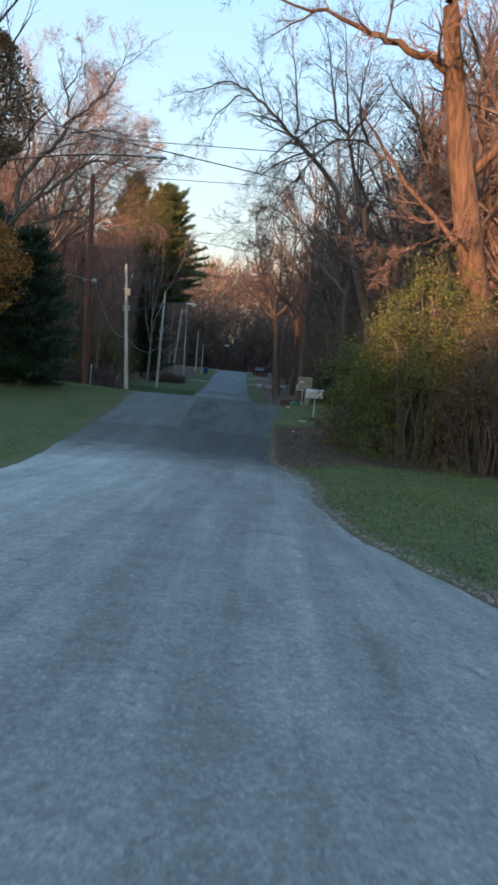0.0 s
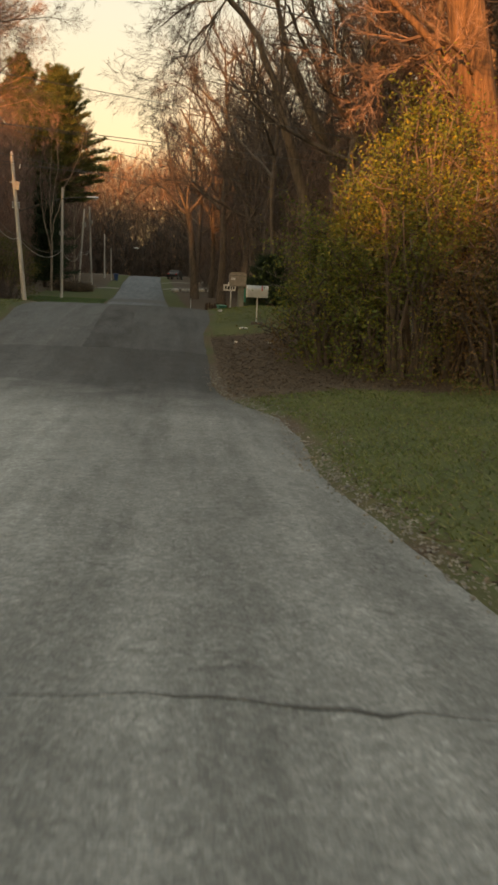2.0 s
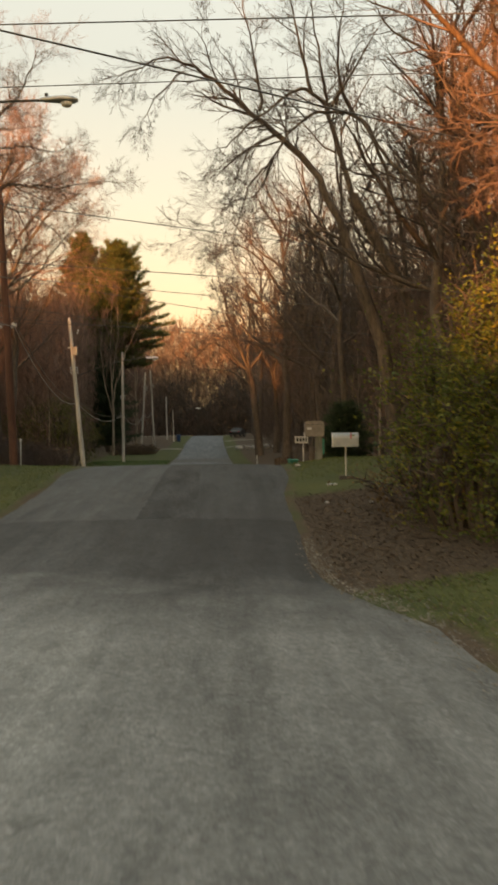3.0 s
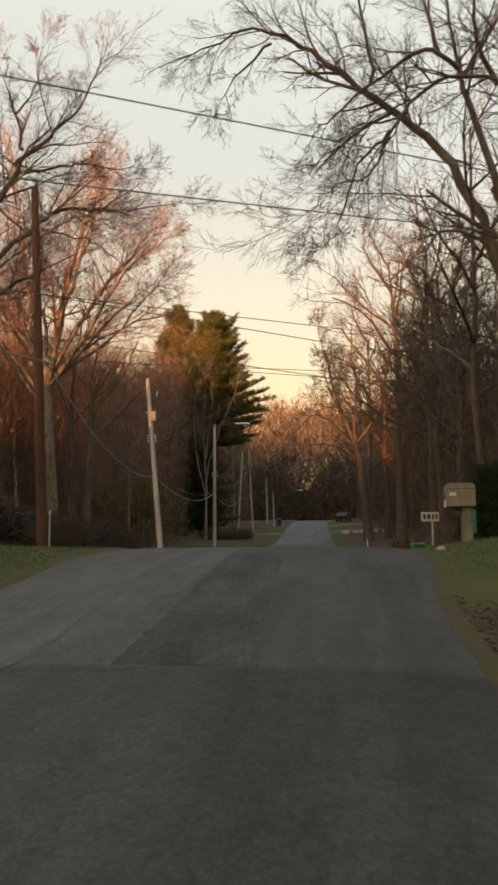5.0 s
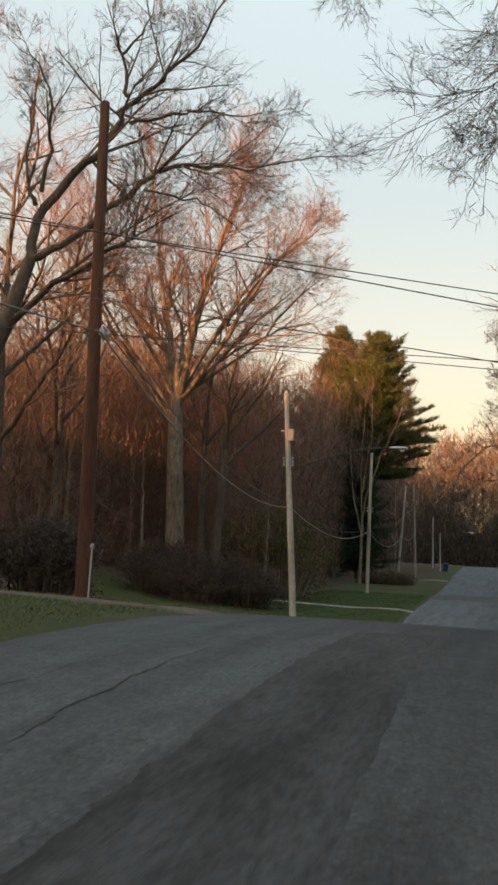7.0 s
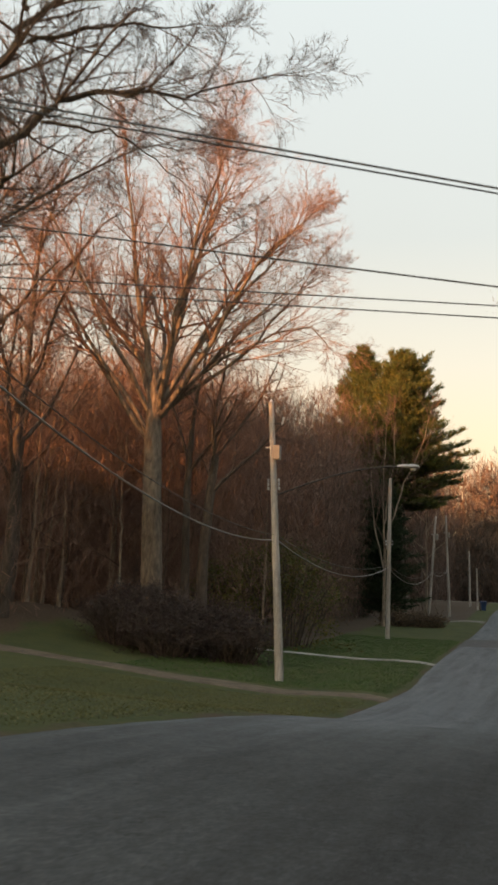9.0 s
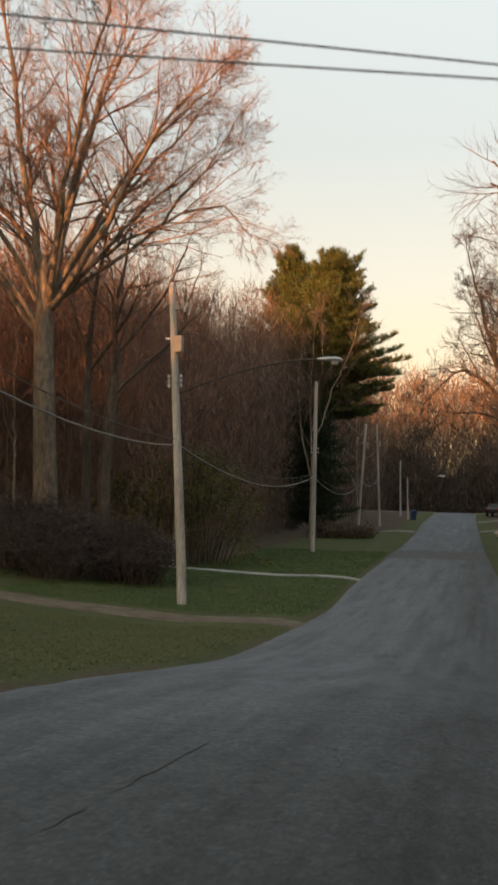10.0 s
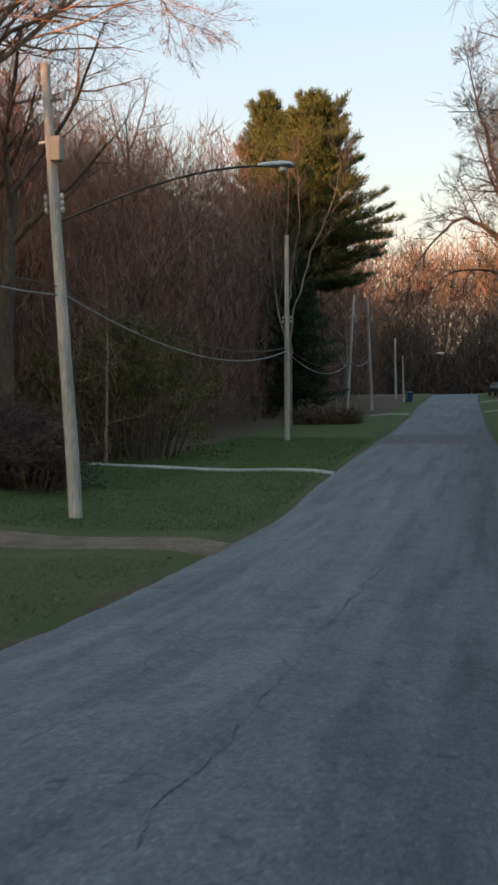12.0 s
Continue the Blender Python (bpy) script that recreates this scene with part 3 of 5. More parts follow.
def ramify(rng, wood, fine, p, d, length, r, level, kids, spread, depth, lift=0.05, wig=0.13, least=0.006, flat=4):
    """A bare branch with all its side shoots, down to the twigs."""
    if level >= depth or level >= flat:
        dd = Vector(d).normalized()
        tip = Vector(p) + (dd + Vector((0, 0, lift))).normalized() * length
        fine.sliver(Vector(p), tip, max(r, least), rng)
        if level < depth:
            for k in range(kids[-1]):
                f = 0.2 + 0.75 * (k + rng.random()) / kids[-1]
                q = Vector(p).lerp(tip, f)
                e = aside(rng, dd, radians(rng.uniform(20, 55))) * length * rng.uniform(0.35, 0.75)
                fine.needle(q, e, max(r * 0.6, least * 0.85), rng)
        return
    n = SEGS[min(level, 4)]
    pts = bent(rng, p, d, length, n, wig, lift)
    end = r * (0.35 if level < depth else 0.4)
    radii = [max(r + (end - r) * i / n, least) for i in range(n + 1)]
    (wood if level < 2 else fine).tube(pts, radii, SIDES[min(level, 4)])
    if level >= depth:
        return
    count = kids[min(level, len(kids) - 1)]
    for k in range(count):
        f = 0.22 + 0.78 * (k + rng.random() * 0.8) / count
        f = min(f, 0.999)
        i = int(f * n)
        q = pts[i].lerp(pts[i + 1], f * n - i)
        dd = (pts[i + 1] - pts[i]).normalized()
        ang = radians(rng.uniform(*spread)) * (0.6 if k == count - 1 else 1)
        ramify(rng, wood, fine, q, aside(rng, dd, ang), length * (rng.uniform(0.42, 0.66) if level < 2 else rng.uniform(0.42, 0.68)) * (1.1 - 0.45 * f), max(radii[i] * rng.uniform(0.4, 0.6), least), level + 1, kids, spread, depth, lift, wig, least, flat)


def bare_tree(name, at, limbs, trunk, seed, label, kids=(6, 6, 5, 4), depth=4, bark=BARK, twig=TWIG, spread=(28, 62), lift=0.05, group="", least=0.006, flat=4):
    """A leafless tree: a trunk through the given points (with radii), then limbs given as start height share, direction, length and radius."""
    rng = random.Random(seed)
    t = thing(name, at, label, "tree", group)
    wood, fine = Build(), Build()
    pts = [Vector(p[:3]) for p in trunk]
    rad = [p[3] for p in trunk]
    smoothed, srad = [], []
    for i in range(len(pts) - 1):
        for k in range(4):
            s = k / 4
            smoothed.append(pts[i].lerp(pts[i + 1], s) + Vector((rng.gauss(0, 0.02), rng.gauss(0, 0.02), 0)))
            srad.append(rad[i] + (rad[i + 1] - rad[i]) * s)
    smoothed.append(pts[-1])
    srad.append(rad[-1])
    wood.tube(smoothed, srad, 10)
    for share, d, length, r in limbs:
        i = min(int(share * (len(smoothed) - 1)), len(smoothed) - 2)
        q = smoothed[i].lerp(smoothed[i + 1], share * (len(smoothed) - 1) - i)
        ramify(rng, wood if depth > 3 else fine, fine, q, Vector(d), length, r, 1, kids, spread, depth, lift, 0.12, least, flat)
    part("trunk", wood, bark, t, smooth=True)
    part("crown", fine, twig, t, "bare twiggy crown")
    return t


def along(rng, wood, fine, pts, r, kids, spread, depth, lift, least, tip=0.12, longest=9.0):
    """A limb that follows given points, with side shoots all along."""
    pts = [Vector(p) for p in pts]
    fine_pts = []
    for i in range(len(pts) - 1):
        a, b, c, d = pts[max(i - 1, 0)], pts[i], pts[i + 1], pts[min(i + 2, len(pts) - 1)]
        for k in range(4):
            t = k / 4
            fine_pts.append(0.5 * ((2 * b) + (c - a) * t + (2 * a - 5 * b + 4 * c - d) * t * t + (3 * b - a - 3 * c + d) * t**3) + Vector((rng.gauss(0, 0.05), rng.gauss(0, 0.05), rng.gauss(0, 0.05))))
    fine_pts.append(pts[-1])
    n = len(fine_pts) - 1
    total = sum((fine_pts[i + 1] - fine_pts[i]).length for i in range(n))
    radii = [max(r * (1 - (1 - tip) * i / n), least) for i in range(n + 1)]
    wood.tube(fine_pts, radii, 7)
    for _ in range(3):
        ramify(rng, wood, fine, fine_pts[-1], aside(rng, fine_pts[-1] - fine_pts[-3], radians(rng.uniform(5, 35))), min(max(total * rng.uniform(0.09, 0.16), rng.uniform(1.0, 1.7)), longest), radii[-1] * 0.9, 2, kids, spread, depth, lift, 0.12, least)
    count = max(5, int(total * kids[0]))
    for k in range(count):
        f = min(0.26 + 0.74 * (k + rng.random() * 0.9) / count, 0.998)
        i = int(f * n)
        q = fine_pts[i].lerp(fine_pts[i + 1], f * n - i)
        dd = (fine_pts[i + 1] - fine_pts[i]).normalized()
        ramify(rng, wood, fine, q, aside(rng, dd, radians(rng.uniform(*spread))), min(total * (rng.uniform(0.15, 0.30) if k % 3 else rng.uniform(0.30, 0.48)), longest * rng.uniform(0.5, 1.0)) * (1.16 - 0.62 * f), max(radii[i] * (rng.uniform(0.3, 0.5) if k % 3 else rng.uniform(0.45, 0.65)), least), 2, kids, spread, depth, lift, 0.13, least)


def limbed_tree(name, at, trunk, lines, seed, label, kids=(1.1, 1, 6, 5), depth=4, bark=BARK, twig=TWIG_RED, spread=(28, 62), lift=0.03, least=0.009, longest=9.0):
    """A leafless tree whose trunk and main limbs follow given lines, in world places."""
    rng = random.Random(seed)
    t = thing(name, at, label, "tree")
    o = Vector(at)
    wood, fine = Build(), Build()
    line, rad = [], []
    for i in range(len(trunk) - 1):
        for k in range(6):
            line.append(Vector(trunk[i][:3]).lerp(Vector(trunk[i + 1][:3]), k / 6) - o)
            rad.append(trunk[i][3] + (trunk[i + 1][3] - trunk[i][3]) * k / 6)
    line.append(Vector(trunk[-1][:3]) - o)
    rad.append(trunk[-1][3])
    first = len(wood.v)
    wood.tube(line, rad, 26)
    for i in range(first, len(wood.v)):
        row = (i - first) // 26
        c = line[row]
        a = 2 * math.pi * ((i - first) % 26) / 26
        k = 1 + 0.11 * noise.noise((math.cos(a) * 2.6, math.sin(a) * 2.6, row * 0.12 + seed)) + 0.07 * noise.noise((math.cos(a) * 7, math.sin(a) * 7, row * 0.2))
        wood.v[i] = c + (wood.v[i] - c) * k
    for pts, r in lines:
        along(rng, wood, fine, [Vector(p) - o for p in pts], r, kids, spread, depth, lift, least, longest=longest)
    part("trunk", wood, bark, t, smooth=True)
    part("crown", fine, twig, t, "bare twiggy crown")
    return t


def random_limbs(rng, n, lo, length, r, rise=(0.25, 1.0)):
    out = []
    for k in range(n):
        a = 2.4 * k + rng.uniform(-0.5, 0.5)
        s = lo + (1 - lo) * (k + 0.5) / n
        out.append((s, (math.cos(a), math.sin(a), rng.uniform(*rise) + s * 0.5), length * rng.uniform(0.75, 1.15) * (1.25 - 0.55 * s), r * (1.2 - 0.6 * s)))
    return out


def wood_tree(name, at, height, r, seed, label, bark, twig, n=9, lo=0.3, length=None, kids=(5, 6, 6, 4), depth=4, group="", least=0.009, lean=0.04):
    rng = random.Random(seed)
    trunk = []
    x = y = 0.0
    for i in range(6):
        s = i / 5
        trunk.append((x, y, height * s, r * (1.15 - 0.95 * s) * (1.25 if i == 0 else 1)))
        x += rng.gauss(0, lean) * height * 0.2
        y += rng.gauss(0, lean) * height * 0.2
    return bare_tree(name, at, random_limbs(rng, n, lo, length or height * 0.36, r * 0.5), trunk, seed, label, kids, depth, bark, twig, (25, 60), 0.06, group, least, 3)


def stand(name, at, src, scale, turn):
    m = Matrix.Translation(at) @ Matrix.Rotation(turn, 4, "Z")
    c = copy_thing(src, m)
    c.name = name
    c.scale = (scale, scale, scale * RNG.uniform(0.9, 1.15))
    return c


def on_land(x, y, sink=0.05):
    return (x, y, land(x, y) - sink)


# the great pale-barked tree beyond the shrubs on the left of the road
gt = on_land(-15.4, 60, 0.2)
limbed_tree("tree", gt, [(-15.4, 60, gt[2], 0.75), (-15.45, 60, gt[2] + 1, 0.55), (-15.6, 60, 5, 0.48), (-15.8, 60, 7.5, 0.45), (-16.0, 60, 10.5, 0.42), (-16.05, 60, 12.2, 0.30), (-16.1, 60, 14, 0.14)], [
    ([(-16.1, 60, 11.3), (-17.2, 60.2, 14.6), (-21.3, 61, 19.7), (-24.9, 62, 25.0)], 0.198), ([(-16.1, 60, 11.6), (-16.7, 59.8, 15.4), (-17.6, 59.2, 21), (-18.2, 58.6, 26.5)], 0.238),
    ([(-15.9, 60, 11.7), (-15.3, 60.2, 15.8), (-14.5, 61, 20.7), (-13.1, 62, 25.5)], 0.238), ([(-15.8, 60, 11.7), (-13.0, 59.6, 15.2), (-10.5, 58.8, 18.6), (-7.6, 58, 20.5)], 0.185),
    ([(-16.3, 60, 10.4), (-19.6, 60, 14.8), (-22.8, 60.5, 18.9), (-26.1, 61, 24)], 0.172), ([(-15.8, 60, 11.4), (-13.4, 60.6, 14.4), (-11.2, 61.4, 17.2), (-9.2, 62, 19.0)], 0.132),
    ([(-15.9, 60, 12), (-14.6, 62, 16), (-12.4, 65, 21), (-10.5, 66, 24)], 0.172), ([(-16.1, 60, 12), (-17.0, 62.5, 16), (-19.5, 65, 21), (-21, 67, 25)], 0.172),
    ([(-15.6, 60.2, 11.8), (-14.3, 60.6, 13.7), (-11.3, 61.7, 15.8), (-8.9, 62.6, 16.6), (-7.8, 63, 15.4)], 0.112), ([(-15.7, 60.3, 12), (-12.1, 61.5, 15), (-9.9, 62.3, 18.1), (-8.4, 62.8, 19.5)], 0.119),
    ([(-15.8, 60.3, 12.4), (-12.8, 61.2, 18.1), (-10.6, 62, 21), (-9.5, 62.4, 22.2)], 0.132), ([(-16, 60, 13), (-14.8, 60.5, 19), (-13.6, 60.9, 23.5), (-13.2, 61, 26)], 0.132), ([(-16.3, 59.8, 11), (-19.4, 58.7, 15.4), (-21, 58.1, 18.3), (-22.5, 57.6, 21.3)], 0.132),
    ([(-15.7, 59.8, 12), (-14.0, 57.5, 16), (-11.8, 55.5, 20.5), (-10.4, 54.5, 23.5)], 0.145), ([(-16.3, 59.8, 12), (-18.0, 57.5, 16), (-19.8, 56, 20), (-21.5, 55, 23)], 0.132)],
    11, "tall bare tree with pale bark and spreading evening-lit limbs", (1.5, 1, 7, 6, 5), 5, BARK_GREY, TWIG_SUNLIT, (22, 54), 0.05, 0.0058, 7.0)

# the slimmer leaning companion
bare_tree("tree", on_land(-13.8, 62.0, 0.1), [(0.75, (0.6, 0, 1), 5, 0.12), (0.7, (-0.5, 0.3, 1), 5, 0.11), (0.85, (0.3, -0.5, 1), 5, 0.1), (1, (-0.2, 0.1, 1), 6, 0.12), (1, (0.5, 0.2, 1), 6, 0.1)],
    [(0, 0, 0, 0.36), (0.0, 0, 4, 0.28), (0.1, 0, 7, 0.25), (0.35, 0, 9.5, 0.2)], 12, "slim bare tree leaning beside the great one", (6, 7, 7, 5), 4, BARK, TWIG_RED)
bare_tree("tree", on_land(-14.9, 62.6, 0.1), [(0.75, (0.6, 0, 1), 5, 0.1), (0.8, (-0.5, 0.3, 1), 5, 0.1), (1, (0.2, 0.1, 1), 6, 0.12)],
    [(0, 0, 0, 0.3), (-0.1, 0, 4, 0.22), (-0.3, 0, 8, 0.18), (-0.2, 0, 11, 0.14)], 13, "slim bare tree growing close to the great one", (6, 7, 7, 5), 4, BARK, TWIG_RED)

# big dark-limbed tree at the crest on the left, its boughs reaching over
lt = on_land(-15.8, 38, 0.2)
limbed_tree("tree", lt, [(-15.8, 38, lt[2], 0.65), (-15.4, 38, 3, 0.42), (-13.6, 38, 7.2, 0.32), (-12.6, 38, 9.5, 0.26), (-12.0, 38, 11.4, 0.18)], [
    ([(-12.0, 38.0, 11.4), (-12.1, 38.3, 12.8), (-11.1, 38.6, 14.4), (-10.0, 38.9, 15.8), (-9.7, 39.1, 16.9), (-8.6, 39.4, 17.9), (-7.6, 39.7, 19.2), (-6.8, 40.0, 21.2)], 0.178),
    ([(-9.7, 39.0, 17.2), (-9.8, 38.8, 18.4), (-10.5, 38.5, 20.6)], 0.0792),
    ([(-9.9, 39.0, 18.6), (-9.4, 39.5, 20.0), (-9.3, 40.0, 22.1)], 0.0528),
    ([(-12.0, 38.0, 11.3), (-10.8, 38.5, 12.2), (-8.9, 39.0, 14.1), (-8.1, 39.5, 14.8), (-6.8, 40.0, 15.0), (-5.9, 40.5, 15.0), (-3.7, 41.0, 15.5)], 0.132),
    ([(-12.5, 38.0, 9.4), (-10.9, 37.8, 10.4), (-9.1, 37.5, 11.2), (-8.2, 37.2, 11.4), (-7.9, 37.0, 12.6)], 0.119),
    ([(-8.7, 38.8, 13.7), (-7.7, 39.0, 13.5), (-6.8, 39.1, 13.3), (-5.8, 39.3, 12.6), (-4.8, 39.5, 11.7)], 0.0462),
    ([(-9.5, 39.0, 16.2), (-8.2, 39.4, 16.6), (-7.4, 39.8, 16.9), (-5.9, 40.1, 16.7), (-5.4, 40.5, 16.9)], 0.066),
    ([(-12.0, 38.0, 13.1), (-12.3, 37.8, 14.1), (-12.2, 37.5, 16.4)], 0.0858),
    ([(-11.9, 38.0, 13.6), (-11.5, 37.7, 15.2), (-11.7, 37.3, 17.1), (-12.6, 37.0, 18.4)], 0.0792),
    ([(-14.6, 38, 7), (-16.0, 38.6, 12), (-18, 39.5, 17), (-19, 40, 21)], 0.158), ([(-14.4, 38, 7.4), (-13.2, 40.6, 11), (-10.8, 43.4, 15), (-8.4, 46, 17.5)], 0.099)],
    21, "large bare tree with dark limbs reaching towards the road", (2.5, 1, 7, 6, 5), 5, BARK, TWIG_RED, (24, 58), 0.03, 0.0048, 5.2)

wood_tree("tree", on_land(-19.5, 48), 20, 0.26, 56, "bare tree with a reddish evening-lit crown behind the crest", BARK, TWIG_SUNLIT, 15, 0.3, 7.5, (6, 7, 7, 5), 4, least=0.008)

# great oak on the right by the hedge, lit full on the trunk
ot = on_land(10.7, 12.5, 0.2)
limbed_tree("oak_tree", ot, [(10.75, 12.5, ot[2], 0.66), (10.45, 12.5, 1.6, 0.48), (9.95, 12.5, 3.6, 0.43), (9.2, 12.5, 6.6, 0.40), (8.65, 12.5, 9.0, 0.37), (8.2, 12.5, 11.2, 0.31), (7.8, 12.5, 13.6, 0.22)], [
    ([(8.6, 12.44, 10.28), (8.01, 12.29, 11.46), (6.98, 12.14, 12.05), (5.8, 12.14, 12.41), (4.26, 12.14, 12.86), (2.56, 12.14, 13.3)], 0.18),
    ([(7.79, 12.51, 13.81), (7.35, 12.88, 16.03), (7.42, 13.25, 18.24)], 0.16),
    ([(8.83, 12.51, 8.66), (10.23, 12.73, 10.87), (11.26, 13.03, 13.81)], 0.18),
    ([(8.31, 12.51, 11.23), (7.57, 11.04, 13.45), (6.69, 10.3, 15.66)], 0.12),
    ([(9.19, 12.51, 6.44), (8.01, 13.32, 7.92), (6.54, 14.06, 9.83), (5.51, 14.72, 11.6)], 0.11),
    ([(8.97, 12.51, 7.55), (9.78, 13.99, 9.39), (10.23, 15.09, 11.97)], 0.13),
    ([(9.25, 12.4, 6.5), (8.4, 11.6, 6.9), (7.6, 11, 6.6), (6.9, 10.6, 6.2)], 0.05)],
    31, "massive oak trunk with furrowed bark glowing orange", (1.1, 1, 7, 6, 4), 5, BARK_OAK, TWIG_RED, (28, 62), 0.03, 0.005)
bare_tree("oak_tree", on_land(11.7, 13.4, 0.2), [
    (0.5, (0.6, -0.2, 0.7), 6, 0.15), (0.7, (-0.5, 0.2, 0.8), 6, 0.13), (0.9, (0.5, 0.3, 1), 6, 0.13), (1.0, (-0.1, 0.2, 1), 6, 0.13)],
    [(0, 0, 0, 0.55), (-0.1, 0, 1.5, 0.36), (-0.5, 0, 5, 0.31), (-1.0, 0, 9, 0.27), (-1.4, 0, 13.5, 0.18)], 32, "tall oak standing close to its larger neighbour", (6, 7, 7, 5), 4, BARK_OAK, TWIG_RED)

# arching tree on the right whose boughs hang over the road at the crest
rt = on_land(9.6, 33, 0.2)
limbed_tree("tree", rt, [(9.6, 33, rt[2], 0.5), (9.4, 33, 2.6, 0.33), (8.9, 33, 6, 0.27), (7.3, 33, 10.8, 0.2)], [
    ([(7.3, 33.0, 10.8), (6.4, 33.2, 13.0), (4.9, 33.3, 14.7), (3.3, 33.5, 16.2), (1.7, 33.7, 17.6), (0.1, 33.8, 18.3), (-1.8, 34.0, 17.7)], 0.17),
    ([(0.9, 33.7, 17.7), (-0.4, 33.4, 16.4), (-0.9, 33.0, 15.3)], 0.051),
    ([(6.7, 33.0, 16.0), (5.6, 32.6, 16.4), (4.2, 32.2, 15.4), (2.8, 31.9, 14.1), (2.2, 31.7, 13.5)], 0.085),
    ([(10.0, 33.4, 9.0), (9.2, 33.2, 13.4), (7.8, 33.0, 15.6), (5.9, 32.3, 15.2), (4.8, 31.7, 13.9), (4.2, 31.0, 12.6), (3.7, 30.3, 11.5), (2.6, 29.8, 10.9), (2.0, 29.4, 10.1)], 0.085),
    ([(4.4, 31.0, 13.1), (3.5, 30.1, 11.8), (2.9, 29.2, 9.7), (2.5, 28.6, 8.9)], 0.051),
    ([(4.9, 33.0, 14.5), (3.3, 32.0, 13.7), (2.9, 31.0, 12.0)], 0.0425),
    ([(7.3, 33.0, 10.4), (6.3, 32.8, 10.8), (5.6, 32.7, 10.3), (5.3, 32.5, 8.2)], 0.068),
    ([(4.0, 33.0, 15.7), (3.8, 33.5, 18.5), (3.1, 34.0, 21.7)], 0.0765),
    ([(6.1, 33.0, 16.5), (5.6, 33.0, 18.8), (4.9, 33.0, 21.5)], 0.085)],
    41, "large bare tree arching its boughs over the road", (2.1, 1, 6, 6, 5), 5, BARK, TWIG, (24, 58), 0.0, 0.0045, 3.4)
rt = on_land(10.9, 33.5, 0.2)
limbed_tree("tree", rt, [(10.9, 33.5, rt[2], 0.45), (10.6, 33.5, 4, 0.28), (10.1, 33.5, 8, 0.22), (7.8, 33.5, 12.4, 0.24)], [
    ([(7.8, 33.5, 12.4), (7.0, 33.6, 15.3), (6.8, 33.8, 16.5), (6.5, 33.9, 18.7), (6.1, 34.0, 21.8)], 0.128),
    ([(7.9, 33.5, 15.7), (7.2, 33.2, 17.7), (7.5, 33.0, 20.5)], 0.105),
    ([(6.8, 33.0, 15.7), (7.6, 32.5, 16.8), (8.6, 32.0, 18.5)], 0.09),
    ([(3.2, 33.4, 16.1), (3.0, 33.7, 17.5), (1.9, 34.0, 19.5)], 0.045)],
    42, "tall bare tree with dark crooked limbs beside the arching one", (1.8, 1, 6, 6, 5), 5, BARK, TWIG, (24, 58), 0.02, 0.0045, 4.0)

# right-hand roadside tree with one low bough towards the road, far down
bt = on_land(5.4, 84, 0.2)
limbed_tree("tree", bt, [(5.4, 84, bt[2], 0.5), (5.2, 84, 4, 0.38), (4.8, 84, 8, 0.32), (4.2, 84, 11, 0.28)], [
    ([(4.6, 84, 9.6), (3.4, 84, 10.8), (2.2, 84, 12.2), (0.7, 83.8, 12.9), (-1.0, 83.5, 11.4), (-2.0, 83.3, 9.8)], 0.17), ([(4.2, 84, 11), (2.9, 84, 14), (1.9, 84, 17.5), (1.1, 84, 21)], 0.2),
    ([(4.2, 84, 11), (4.6, 85, 15), (4.2, 86, 19), (4.4, 87, 23)], 0.2), ([(4.4, 84, 10), (6.4, 83.4, 13), (7.4, 83, 17), (8, 82.4, 21)], 0.18), ([(4.3, 84, 10.5), (2.6, 82, 13.6), (1.4, 80.5, 16.8)], 0.14),
    ([(4.8, 84, 8.4), (2.8, 85, 10.0), (0.4, 85.6, 10.4), (-0.8, 86, 9.6)], 0.12)],
    51, "bare tree with a low bough bending over the road", (1.4, 1, 8, 7, 4), 5, BARK, TWIG, (26, 60), 0.02, 0.009)

wood_tree("tree", on_land(7.6, 75), 23, 0.34, 54, "tall bare tree with a wide twiggy crown by the road", BARK, TWIG, 15, 0.3, 8, (7, 8, 7, 5), 4, least=0.009)
wood_tree("tree", on_land(5.6, 97), 21, 0.30, 55, "tall bare tree with a wide twiggy crown by the road", BARK, TWIG, 13, 0.3, 7, (7, 8, 7, 5), 4, least=0.010)

# stock of woodland trees, stood again and again along both sides
stock = [
    wood_tree("woodland_tree", on_land(-24, 78), 15, 0.20, 61, "slender bare woodland tree with reddish twigs", BARK, TWIG_RED, 10, 0.25, least=0.0095, group="woodland trees"),
    wood_tree("woodland_tree", on_land(-20, 70), 13, 0.15, 62, "slender bare woodland tree with reddish twigs", BARK_PALE, TWIG_RED, 11, 0.2, least=0.0095, group="woodland trees"),
    wood_tree("woodland_tree", on_land(-30, 66), 17, 0.24, 63, "slender bare woodland tree with reddish twigs", BARK, TWIG_RED, 10, 0.3, least=0.0095, group="woodland trees"),
    wood_tree("woodland_tree", on_land(9.5, 62), 18, 0.28, 64, "bare woodland tree with a dark twiggy crown", BARK, TWIG, 10, 0.3, 6.5, (6, 7, 6, 4), 4, least=0.010, group="woodland trees"),
    wood_tree("woodland_tree", on_land(10.5, 72), 20, 0.30, 65, "bare woodland tree with a dark twiggy crown", BARK, TWIG, 11, 0.3, 7, (6, 7, 6, 4), 4, least=0.010, group="woodland trees"),
    wood_tree("sapling", on_land(-12, 66), 8, 0.06, 66, "thin bare sapling in the thicket", BARK_PALE, TWIG_RED, 9, 0.15, 2.4, (5, 6, 6), 3, least=0.008, group="saplings"),
    wood_tree("sapling", on_land(-18, 66), 10, 0.07, 67, "thin bare sapling in the thicket", BARK, TWIG_RED, 10, 0.15, 2.8, (5, 6, 6), 3, least=0.008, group="saplings"),
]


